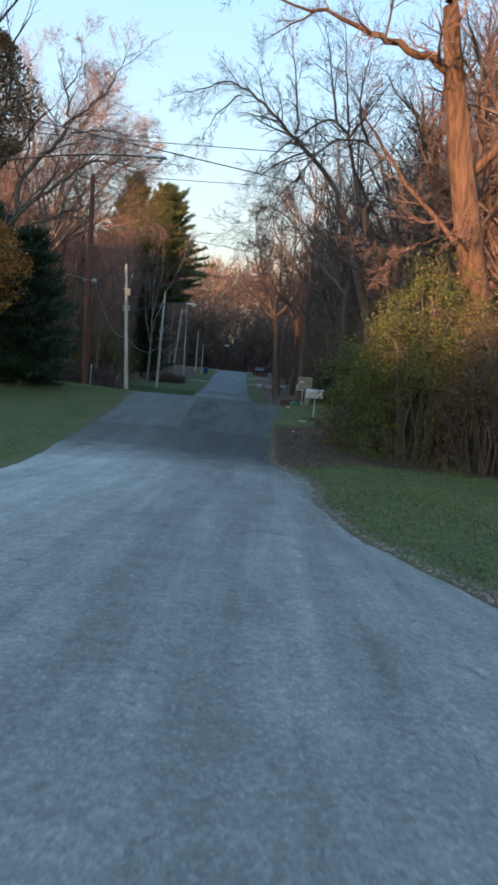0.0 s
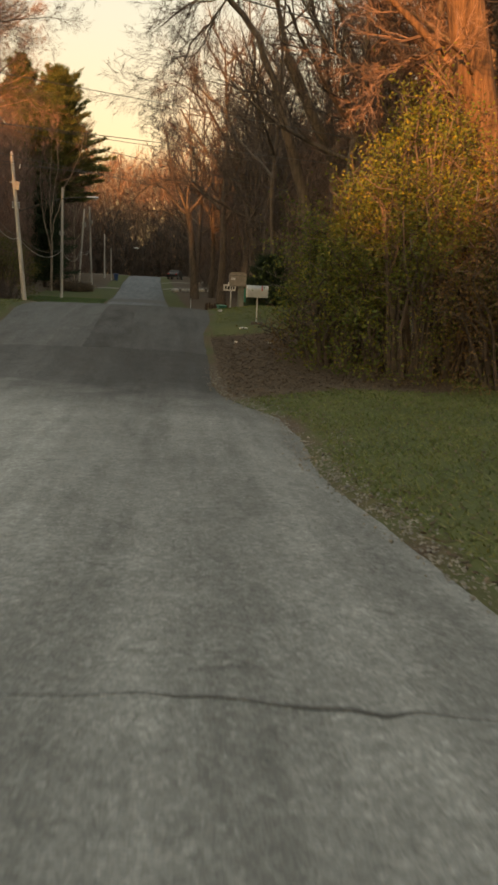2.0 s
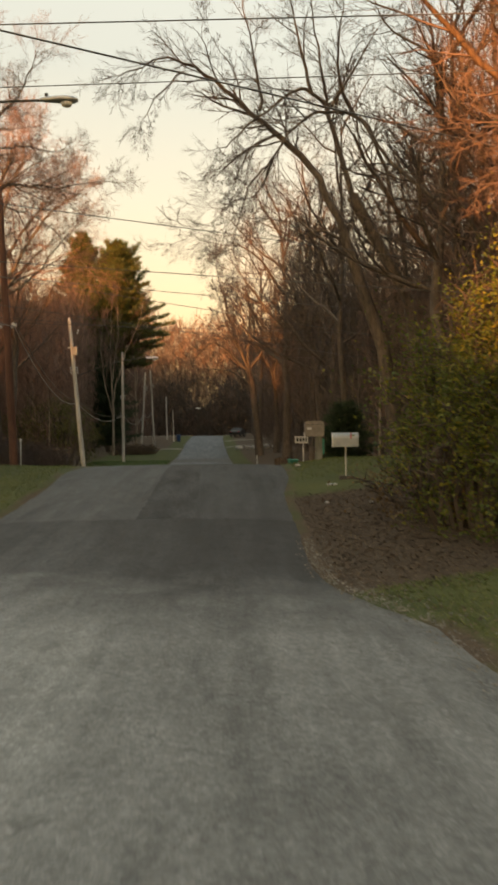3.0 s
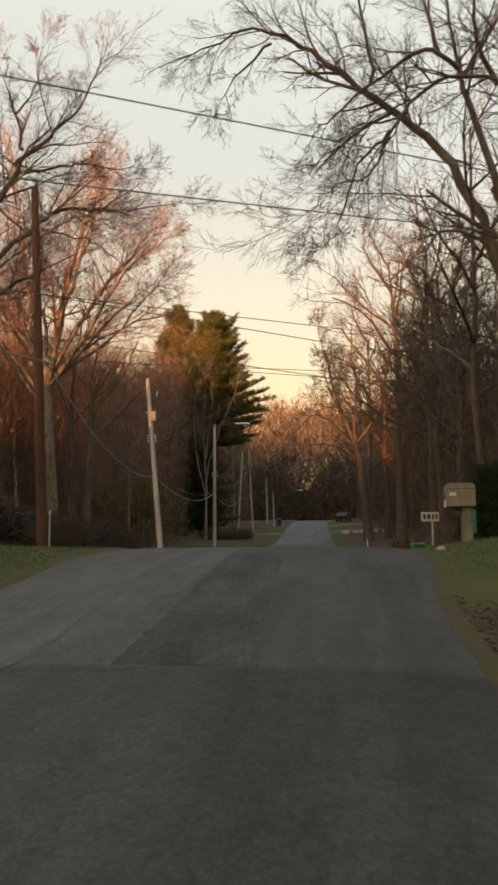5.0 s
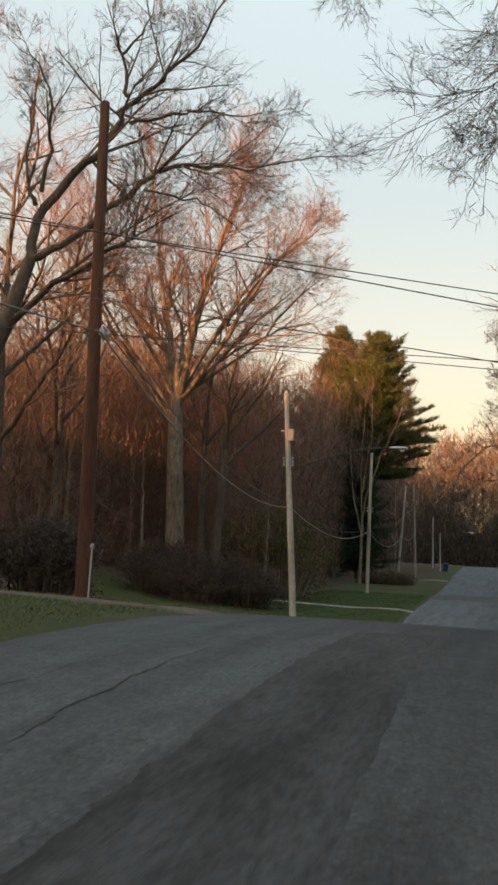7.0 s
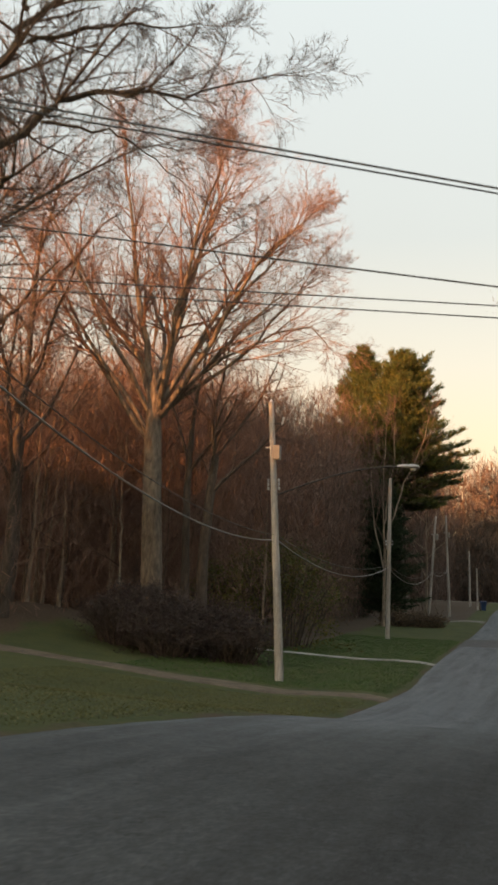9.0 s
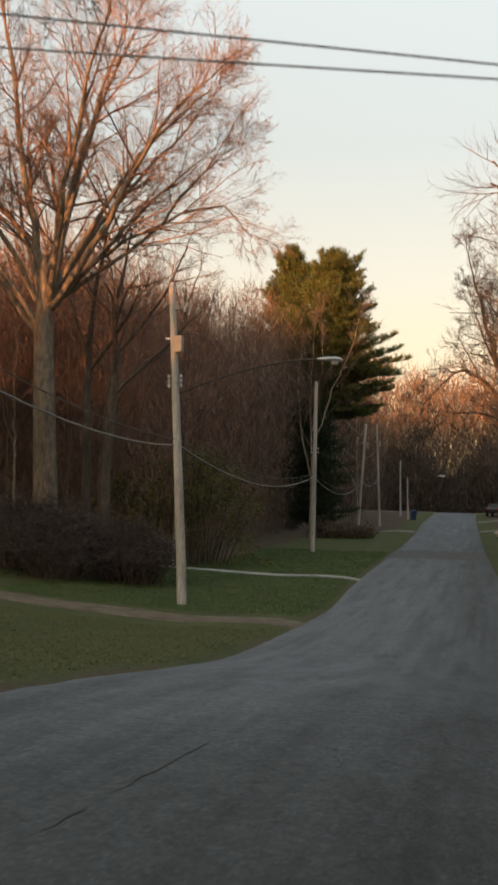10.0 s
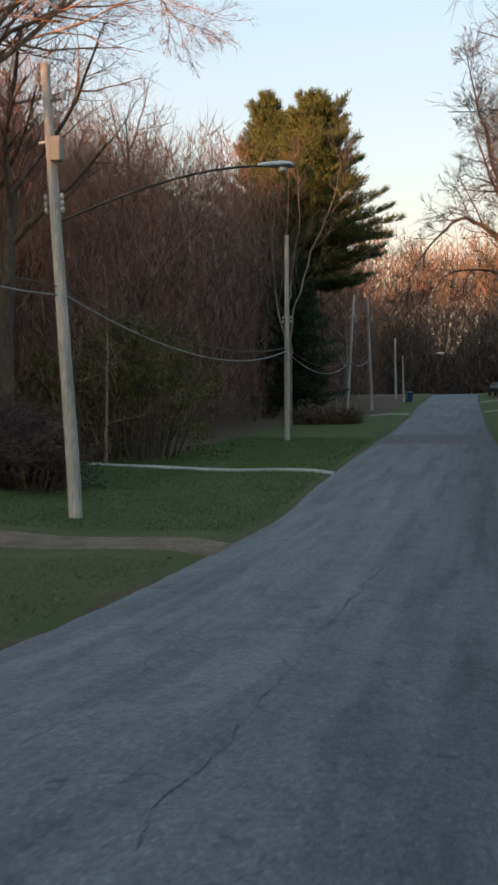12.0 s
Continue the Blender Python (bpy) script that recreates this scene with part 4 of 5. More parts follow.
def scatter(n, xr, yr, kinds, scale, gap, keep=None):
    placed = []
    tries = 0
    while len(placed) < n and tries < n * 40:
        tries += 1
        x, y = RNG.uniform(*xr), RNG.uniform(*yr)
        if keep and not keep(x, y):
            continue
        if any((x - a) ** 2 + (y - b) ** 2 < gap * gap for a, b in placed):
            continue
        placed.append((x, y))
        src = stock[RNG.choice(kinds)]
        stand(src.name.split(".")[0], on_land(x, y), src, RNG.uniform(*scale), RNG.uniform(0, 6.28))


scatter(34, (-46, -15), (64, 104), (0, 1, 2), (0.85, 1.2), 2.2)
scatter(20, (-40, -11.5), (63, 84), (5, 6), (0.8, 1.2), 1.6)
scatter(16, (-36, -17.5), (60.5, 65), (5, 6, 5), (1.1, 1.6), 1.1)
scatter(10, (-45, -19), (40, 62), (0, 1, 2), (0.8, 1.1), 3.0)
scatter(8, (-30, -10), (86, 150), (0, 1, 2), (0.8, 1.1), 3.0)
scatter(15, (7.0, 17), (46, 92), (3, 4), (0.75, 1.0), 2.6)
scatter(14, (6, 30), (84, 135), (3, 4), (0.75, 1.1), 3.2)
scatter(14, (12.5, 30), (25, 48), (3, 4, 0), (0.8, 1.1), 2.6)
scatter(8, (12.5, 24), (17, 30), (3, 4, 0), (0.8, 1.05), 2.2)
for k, (x, y) in enumerate(((9.9, 26.5), (10.8, 29), (11.6, 24.5), (12.6, 27.5), (13.0, 36.5))):
    stand("woodland_tree", on_land(x, y), stock[(3, 4, 0)[k % 3]], 0.82 + 0.05 * (k % 4), 1.7 * k)
scatter(12, (8, 22), (38, 70), (5, 6), (0.8, 1.2), 1.6)
scatter(9, (-34, -9), (118, 146), (0, 2, 3), (0.85, 1.15), 4)
scatter(8, (5, 30), (130, 146), (3, 4), (0.85, 1.15), 4, lambda x, y: x > EDGE_R(y) + 4)
scatter(20, (-40, 40), (157, 200), (0, 2, 3, 4), (0.95, 1.35), 4)

# pale many-stemmed birch before the pine
limbed_tree("birch_tree", on_land(-10.3, 90, 0.1), [(-10.3, 90, 0.9, 0.16), (-10.25, 90, 4, 0.12), (-10.25, 90, 6.5, 0.10)], [
    ([(-10.25, 90, 6.0), (-10.35, 90, 9), (-10.5, 90, 12.7), (-10.3, 90, 17.5)], 0.09), ([(-10.2, 90, 6.2), (-10.0, 90, 8.7), (-9.1, 90, 11.9), (-7.5, 90, 15.8), (-6.9, 90, 18.2)], 0.085),
    ([(-10.3, 90, 9.6), (-10.1, 90.2, 12), (-9.6, 90.3, 15.2), (-9.9, 90.4, 18.8)], 0.07), ([(-10.3, 90, 6.0), (-11.2, 90.3, 9.5), (-11.6, 90.6, 13), (-11.5, 90.8, 16)], 0.07)],
    52, "pale slender birch with several stems before the pine", (0.9, 1, 6, 5), 4, BARK_PALE, TWIG_RED, (18, 42), 0.08, 0.011)
# dark straight trunk on the right beyond the mailboxes
wood_tree("tree", on_land(9.0, 44), 19, 0.2, 53, "bare tree with a dark straight trunk near the fence", BARK, TWIG, 11, 0.35, 6.5, (6, 7, 6, 4), 4, least=0.011)


def brush(name, n, xr, yr, top, length, width, mat, seed, label, keep=None, low=0.0, even=False):
    """Undergrowth and far branches that nobody could count: slivers of twig fanning upwards."""
    rng = random.Random(seed)
    b = Build()
    while len(b.f) < n:
        x, y = rng.uniform(*xr), rng.uniform(*yr)
        if keep and not keep(x, y):
            continue
        lump = 0.72 + 0.45 * noise.noise((x * 0.16, y * 0.16, seed))
        if even:
            lump = 0.9 + 0.28 * noise.noise((x * 0.16, y * 0.16, seed))
        z = land(x, y) + low + rng.random() ** (0.85 if even else 1.2) * top * lump
        d = Vector((rng.gauss(0, 0.42), rng.gauss(0, 0.42), rng.uniform(0.3, 1.3))).normalized() * length * rng.uniform(0.5, 1.3)
        w = d.cross(Vector((rng.gauss(0, 1), rng.gauss(0, 1), rng.gauss(0, 0.3)))).normalized() * width * rng.uniform(0.6, 1.3)
        p = Vector((x, y, z))
        k = len(b.v)
        b.v += [p - w, p + w, p + d]
        b.f.append((k, k + 1, k + 2))
    return tagged(new(name, b.mesh(name, mat)), label, "undergrowth", kind="stuff")


brush("thicket", 60000, (-40, -10.5), (64.5, 90), 14.5, 1.3, 0.015, TWIG_SUNLIT, 111, "dense reddish-brown tangle of bare branches in the wood", lambda x, y: x < EDGE_L(y) - 8.5, even=True)
brush("thicket", 120000, (-55, -13), (82, 112), 19.5, 1.5, 0.024, TWIG_RED, 121, "dense reddish-brown tangle of bare branches in the wood", lambda x, y: x < EDGE_L(y) - 10, even=True)
brush("thicket", 80000, (-44, -16), (66, 84), 17.0, 1.3, 0.018, TWIG_SUNLIT, 123, "dense reddish-brown tangle of bare branches in the wood", even=True)
brush("thicket", 42000, (-50, -19), (46, 68), 15.0, 1.3, 0.015, TWIG_SUNLIT, 112, "dense reddish-brown tangle of bare branches in the wood", even=True)
brush("thicket", 50000, (7.5, 40), (42, 95), 15.0, 1.6, 0.024, TWIG, 113, "dense dark tangle of bare branches in the wood", lambda x, y: x > EDGE_R(y) + 4.0, even=True)
brush("thicket", 50000, (5.5, 50), (90, 146), 16.0, 2.0, 0.030, TWIG, 122, "dense dark tangle of bare branches in the wood", lambda x, y: x > EDGE_R(y) + 4.5)
brush("thicket", 45000, (12.5, 40), (24, 50), 15.0, 1.3, 0.024, TWIG_RED, 114, "dense dark tangle of bare branches in the wood")
brush("thicket", 30000, (9.4, 17), (23.5, 44), 15.5, 1.0, 0.014, TWIG_RED, 125, "dense reddish-brown tangle of bare branches beside the road", even=True)
brush("thicket", 45000, (12.5, 30), (17, 30), 17.0, 1.2, 0.018, TWIG_RED, 124, "dense reddish-brown tangle of bare branches behind the oak", even=True)
brush("thicket", 50000, (-90, -9), (116, 190), 19.0, 2.4, 0.040, TWIG_RED, 115, "dense reddish-brown tangle of bare branches in the wood", lambda x, y: x < EDGE_L(y) - 6 and not 145 < y < 155)
brush("far_woods", 80000, (-60, 60), (156, 195), 24.0, 2.4, 0.075, TWIG_FAR_LIT, 117, "bare woods closing the end of the road", even=True)
# band of darker twigs in front, standing in for shade low in the woods
brush("far_woods", 26000, (-22, 26), (154.5, 165), 12.0, 1.5, 0.075, TWIG, 119, "undergrowth in darker twigs, painted shade closing the end of the road")
brush("thicket", 16000, (-40, -11), (-12, 26), 8.0, 1.2, 0.02, TWIG_RED, 118, "dense reddish-brown tangle of bare branches in the wood")


def added_shade_woods():
    """Unseen tall evergreen woods, added behind the camera to block and shape the low sun."""
    rng = random.Random(5)
    b = Build()
    d = Vector((-0.463, -0.886, 0))
    side = Vector((0.886, -0.463, 0))
    # heights and gaps chosen to set where sun and shade fall
    heights = curve([(-150, 20), (-90, 19), (-75, 18), (-60, 17), (-52, 17.5), (-46, 17.5), (-42.2, 19), (-41, 19.5), (-36, 21), (-35.4, 22), (-34.4, 17.4), (-29.8, 17.4), (-28.8, 25), (-22, 29), (-16.4, 28), (-15.4, 17), (-13.7, 17), (-12.6, 28), (-4, 27), (-2.2, 13), (0.2, 10.0), (3, 10.3), (6, 10.4), (12, 9.6), (30, 12), (60, 14)])
    for row in (108, 114, 120):
        l = -130.0
        while l < 60:
            c = d * (row + rng.gauss(0, 1.5)) + side * l
            h = heights(l) * rng.uniform(0.88, 1.08)
            c.z = land(c.x, c.y)
            h -= c.z - 1
            b.tube([c + Vector((0, 0, h * i / 4)) for i in range(5)], [0.35 * (1.1 - i / 4) for i in range(5)], 6)
            for _ in range(int(h * 9)):
                u = rng.random()
                w = (3.4 * (1 - u) ** 0.4 + 0.4) * math.sqrt(rng.random())
                a = rng.uniform(0, 6.283)
                b.leaf(c + Vector((math.cos(a) * w, math.sin(a) * w, h * u)), 2.1 * rng.uniform(0.6, 1.3), rng, 0.0, 0.8)
            l += rng.uniform(2.4, 3.6)
    return tagged(new("far_woods", b.mesh("far_woods", NEEDLES_DARK)), "unseen evergreen woods added to block the low sun", "woods", kind="stuff")


added_shade_woods()


def conifer(name, at, height, radius, seed, label, mat, low=0.2, whorls=16, per=7, round_top=0.5, tuft=0.55, blades=46, bend=0.0):
    """An evergreen: tapered trunk, whorls of boughs and sprays of needles along each."""
    rng = random.Random(seed)
    t = thing(name, at, label, "tree")
    wood, green = Build(), Build()
    wood.tube([(0, 0, height * i / 8) for i in range(9)], [0.02 * height * (1.05 - i / 8) for i in range(9)], 8)
    for k in range(whorls):
        s = low + (1 - low) * (k + 0.3) / whorls
        reach = radius * (1 - ((s - low) / (1 - low)) ** (1 + 2.2 * round_top)) * rng.uniform(0.8, 1.1) + 0.25
        for j in range(per):
            a = 2 * math.pi * (j + rng.random() * 0.7) / per + k
            L = reach * rng.uniform(0.65, 1.12)
            d = Vector((math.cos(a), math.sin(a), 0.35 * s + 0.05 + bend))
            pts = bent(rng, (0, 0, height * s), d, L, 5, 0.10, 0.03)
            wood.tube(pts, [max(0.035 * (1 - i / 5), 0.01) * (L / 3 + 0.4) for i in range(6)], 4)
            ncl = int(L / (tuft * 0.9)) + 2
            for q in range(ncl):
                f = 0.12 + 0.88 * q / (ncl - 1)
                i = min(int(f * 5), 4)
                c = pts[i].lerp(pts[i + 1], f * 5 - i)
                out = (pts[i + 1] - pts[i]).normalized()
                for side in (-1, 0, 1):
                    e = c + out.cross(Vector((0, 0, 1))) * side * rng.uniform(0.2, 0.6) * min(1.0, L / 3)
                    for _ in range(blades // 10):
                        p = e + Vector((rng.gauss(0, 0.30), rng.gauss(0, 0.30), rng.gauss(0, 0.13))) * tuft
                        green.needle(p, (out * 0.7 + Vector((rng.gauss(0, 0.6), rng.gauss(0, 0.6), rng.gauss(0.35, 0.45)))).normalized() * tuft * rng.uniform(0.6, 1.2), 0.055 * tuft, rng)
    part("trunk", wood, BARK, t, smooth=True)
    part("crown", green, mat, t, "dense needle sprays")
    return t


def pine(at, height, radius, seed, label, low, whorls, per, mat, reach_out=0.0, dome=3.0):
    """A white pine: level, uneven tiers of boughs with feathery upturned sprays and gaps of sky between them."""
    rng = random.Random(seed)
    t = thing("pine_tree", at, label, "tree")
    wood, green = Build(), Build()
    wood.tube([(0.15 * math.sin(i), 0.15 * math.cos(i * 1.3), height * i / 10) for i in range(11)], [0.016 * height * (1.04 - i / 10) for i in range(11)], 9)
    for k in range(whorls):
        s = (k + rng.uniform(0.1, 0.7)) / whorls
        z = height * (low + (1 - low) * s)
        full = (0.80 + 0.20 * math.sin(math.pi * min(1, s * 1.6 + 0.1))) * max(0.0, 1 - s**dome) ** 0.7
        for j in range(per):
            a = 2 * math.pi * (j + rng.random()) / per + k * 1.9
            z = height * (low + (1 - low) * min(0.99, max(0.0, s + rng.uniform(-0.9, 0.9) / whorls)))
            lobe = 0.80 + 0.4 * (0.5 + noise.noise((math.cos(a) * 1.3, math.sin(a) * 1.3, s * 5 + seed)))
            L = max(0.7, radius * full * lobe * rng.uniform(0.75, 1.1) * (1 + reach_out * math.cos(a) * math.exp(-(((s - 0.24) / 0.14) ** 2))) * (0.62 + 0.38 * min(1.0, s / 0.16)))
            d = Vector((math.cos(a), math.sin(a), 0.02 + 1.15 * s**1.6))
            pts = bent(rng, (0, 0, z), d, L, 6, 0.07, 0.045)
            wood.tube(pts, [max(0.075 * (1 - i / 6), 0.012) * (L / 5 + 0.3) for i in range(7)], 4)
            n = int(L * 2.2) + 4
            for q in range(n):
                f = 0.18 + 0.82 * (q + rng.random() * 0.6) / n
                i = min(int(f * 6), 5)
                c = pts[i].lerp(pts[i + 1], min(1.0, f * 6 - i))
                out = (pts[i + 1] - pts[i]).normalized()
                flat = out.cross(Vector((0, 0, 1))).normalized()
                for side in (-1, 1):
                    twig = (out * rng.uniform(0.5, 1.0) + flat * side * rng.uniform(0.3, 1.0) + Vector((0, 0, rng.uniform(0.05, 0.4)))).normalized() * (0.55 + 0.28 * L * (1.05 - f)) * rng.uniform(0.6, 1.2)
                    wood.sliver(c, c + twig, 0.014, rng)
                    for m in range(3):
                        e = c + twig * (0.4 + 0.3 * m)
                        for _ in range(8):
                            w = Vector((rng.gauss(0, 0.55), rng.gauss(0, 0.55), rng.gauss(0.35, 0.4)))
                            green.needle(e + Vector((rng.gauss(0, 0.1), rng.gauss(0, 0.1), rng.gauss(0, 0.05))), (twig.normalized() * 0.8 + w).normalized() * rng.uniform(0.28, 0.55), 0.03, rng)
    part("trunk", wood, BARK, t, smooth=True)
    part("crown", green, mat, t, "layered feathery needle sprays")
    return t


pine(on_land(-11.9, 106), 25.6, 5.7, 71, "tall broad pine with its upper crown golden in the sun", 0.425, 18, 13, NEEDLES, 0.22, 4.5)
pine(on_land(-17.2, 111), 28.2, 5.8, 72, "pointed pine standing behind the broad one", 0.36, 19, 10, NEEDLES, 0.0, 2.4)
conifer("spruce_tree", on_land(-12.6, 101.5), 13.0, 3.2, 73, "dark evergreen standing under the broad pine", NEEDLES_DARK, 0.06, 20, 9, 0.4, 0.6, 80)
conifer("cedar_shrub", on_land(7.6, 35.2), 2.6, 0.9, 75, "dark upright evergreen shrub", NEEDLES_DARK, 0.03, 12, 8, 0.5, 0.35, 90)


def shrub(name, at, size, seed, label, mat, stems=26, leaves=6000, leaf=0.1, hole=0.0, twig=TWIG, droop=0.3, top=1.0):
    """A bush: many arching stems with leaves clustered round their ends."""
    rng = random.Random(seed)
    t = thing(name, at, label, "bush")
    wood, green = Build(), Build()
    ends = []
    for _ in range(stems):
        a = rng.uniform(0, 6.283)
        q = math.sqrt(rng.random())
        root = Vector((math.cos(a) * size[0] * 0.45 * q, math.sin(a) * size[1] * 0.45 * q, 0))
        out = Vector((math.cos(a) * size[0] * q, math.sin(a) * size[1] * q, 0))
        hgt = size[2] * math.sqrt(max(0.06, 1 - (q * 0.92) ** 2)) * rng.uniform(0.75, 1.08) * top
        pts = [root]
        for i in range(1, 7):
            s = i / 6
            pts.append(root.lerp(out * 0.95, s) + Vector((rng.gauss(0, 0.08), rng.gauss(0, 0.08), hgt * (1 - (1 - s) ** 1.8))))
        wood.tube(pts, [0.035 * (1.1 - i / 6) + 0.004 for i in range(7)], 4)
        for i in range(2, 7):
            for _ in range(3):
                tip = pts[i] + Vector((rng.gauss(0, 0.35), rng.gauss(0, 0.35), rng.uniform(-0.1, 0.5)))
                wood.sliver(pts[i], tip, 0.010, rng)
                ends.append((pts[i], tip))
    for k in range(leaves):
        if k % 3 == 0:
            a, q = rng.uniform(0, 6.283), rng.uniform(0.72, 1.0)
            u = rng.random() ** 1.3
            w = q * math.sqrt(max(0.05, 1 - u * u * 0.9)) * (0.92 + 0.55 * noise.noise((math.cos(a) * 2.5, math.sin(a) * 2.5, u * 4 + seed)))
            p = Vector((math.cos(a) * size[0] * w, math.sin(a) * size[1] * w, u * size[2] * 0.92))
        else:
            a, b = ends[rng.randrange(len(ends))]
            p = a.lerp(b, rng.uniform(0.2, 1.1)) + Vector((rng.gauss(0, 0.16), rng.gauss(0, 0.16), rng.gauss(0, 0.14)))
        if p.z > 0.03 and noise.noise((p.x * 1.3, p.y * 1.3, p.z * 1.3 + seed)) > -0.22 + 0.1 * rng.random():
            green.leaf(p, leaf * rng.uniform(0.6, 1.4), rng, droop)
    part("stem", wood, twig, t)
    if leaves:
        part("foliage", green, mat, t)
    return t


shrub("hedge_bush", on_land(8.1, 11.4), (2.0, 2.3, 5.7), 81, "tall overgrown bush with dull green autumn leaves", LEAF_GREEN, 70, 42000, 0.068)
shrub("hedge_bush", on_land(6.7, 12.6), (1.5, 1.9, 3.9), 89, "overgrown bush with dull green leaves", LEAF_GREEN, 40, 20000, 0.07)
shrub("hedge_bush", on_land(9.9, 9.8), (2.2, 2.0, 4.3), 82, "overgrown bush with withered brown leaves", LEAF_BROWN, 70, 24000, 0.062)
shrub("hedge_bush", on_land(12.4, 8.6), (2.4, 2.0, 4.2), 83, "overgrown bush with withered brown leaves", LEAF_BROWN, 50, 9000, 0.1)
shrub("yellow_bush", on_land(10.4, 15.4), (2.4, 2.2, 5.6), 84, "tall bush with yellow leaves catching the sun", LEAF_YELLOW, 60, 20000, 0.075)
shrub("bramble", on_land(6.6, 14.5), (1.6, 2.6, 1.1), 85, "low dark bramble over leaf litter", LEAF_BROWN, 40, 3000, 0.08)
conifer("cedar_tree", on_land(-6.6, 22.5), 6.4, 1.9, 76, "dark dense cedar standing on the lawn's edge", NEEDLES_DARK, 0.03, 18, 9, 0.6, 0.45, 90)
conifer("cedar_tree", on_land(-8.8, 23.6), 7.4, 2.2, 77, "dark dense cedar standing on the lawn's edge", NEEDLES_DARK, 0.03, 18, 9, 0.6, 0.45, 90)


def leafed_tree(name, at, height, r, seed, label, mat, lo, hi, wide, n, leaf):
    """A tree that has kept its withered leaves in part of the crown."""
    t = wood_tree(name, at, height, r, seed, label, BARK, TWIG, 12, 0.35, height * 0.28, (5, 5, 4), 3, least=0.007)
    rng = random.Random(seed + 1)
    green = Build()
    for _ in range(n):
        a, q = rng.uniform(0, 6.283), rng.random() ** 0.5
        u = rng.random()
        w = wide * q * math.sin(math.pi * (0.12 + 0.8 * u))
        p = Vector((math.cos(a) * w, math.sin(a) * w, lo + (hi - lo) * u))
        if noise.noise((p.x * 0.9, p.y * 0.9, p.z * 0.9 + seed)) > -0.12:
            green.leaf(p, leaf * rng.uniform(0.6, 1.4), rng, 0.4)
    part("foliage", green, mat, t, "withered leaves still hanging")


leafed_tree("oak_tree", on_land(-8.5, 21.4), 14.5, 0.2, 78, "oak keeping its withered brown leaves beside the road", LEAF_BROWN, 8.8, 14.0, 2.1, 16000, 0.14)
leafed_tree("maple_tree", on_land(-7.5, 19.2), 7.0, 0.11, 79, "small maple keeping its orange autumn leaves", LEAF_ORANGE, 3.0, 6.6, 2.0, 10000, 0.12)
shrub("olive_bush", on_land(-12.0, 68.7), (4.3, 3.0, 6.0), 87, "olive-green bush fading to brown at the lawn's edge", LEAF_OLIVE, 70, 13000, 0.14)
shrub("olive_bush", on_land(-15.5, 69.5), (3.4, 3.0, 4.6), 88, "olive-green bush fading to brown at the lawn's edge", LEAF_OLIVE, 50, 7000, 0.15)
for k, (x, y, s, h) in enumerate([(-13.0, 56.8, 2.6, 2.3), (-15.6, 57.6, 2.2, 2.6), (-10.4, 57.8, 2.2, 1.9), (-9.5, 36.3, 1.7, 2.0), (-12.2, 35.4, 2.3, 2.4), (-15.2, 34.6, 2.5, 2.7), (-18.6, 33.6, 2.6, 2.8), (-14.6, 58.6, 2.6, 2.9), (-11.6, 58.4, 2.2, 2.4)]):
    shrub("bare_shrub", on_land(x, y), (s, s * 0.8, h), 90 + k, "dense bare shrub of dark tangled twigs", LEAF_DARK, 110, 14000, 0.075, twig=TWIG)
for k, (x, y) in enumerate([(-9.4, 91.4), (-8.2, 92.2), (-7.2, 93.0)]):
    shrub("dry_grass", on_land(x, y), (1.6, 1.2, 1.0), 100 + k, "clump of dry tan weeds below the poles", LEAF_TAN, 50, 3000, 0.12)


# ---- poles, lamps and cables ----
def utility_pole(foot, top, r, mat, label, box=False, insulators=()):
    t = thing("utility_pole", foot, label, "utility pole", "utility poles")
    d = Vector(top) - Vector(foot)
    n = 8
    part("shaft", Build().tube([d * (i / n) - Vector((0, 0, 0.3 if i == 0 else 0)) for i in range(n + 1)], [r * (1.0 - 0.35 * i / n) for i in range(n + 1)], 14, True), mat, t, smooth=False)
    if box:
        q = d * 0.805 + Vector((0.22, -0.12, 0))
        part("transformer_box", Build().box((-0.14, -0.12, -0.30), (0.14, 0.12, 0.26), Matrix.Translation(q)), BOX_GREY, t, "pale grey equipment box", bevel=0.02)
        part("mount_bracket", Build().box((-0.30, -0.03, -0.03), (0.32, 0.03, 0.03), Matrix.Translation(d * 0.825)), STEEL, t, bevel=0.005)
    for share in insulators:
        for s in (-1, 1):
            q = d * share + Vector((s * (r + 0.05), -0.03, 0))
            part("insulator", Build().tube([q + Vector((0, 0, -0.06)), q, q + Vector((0, 0, 0.07))], [0.035, 0.055, 0.035], 8, True), STEEL, t)
    return t


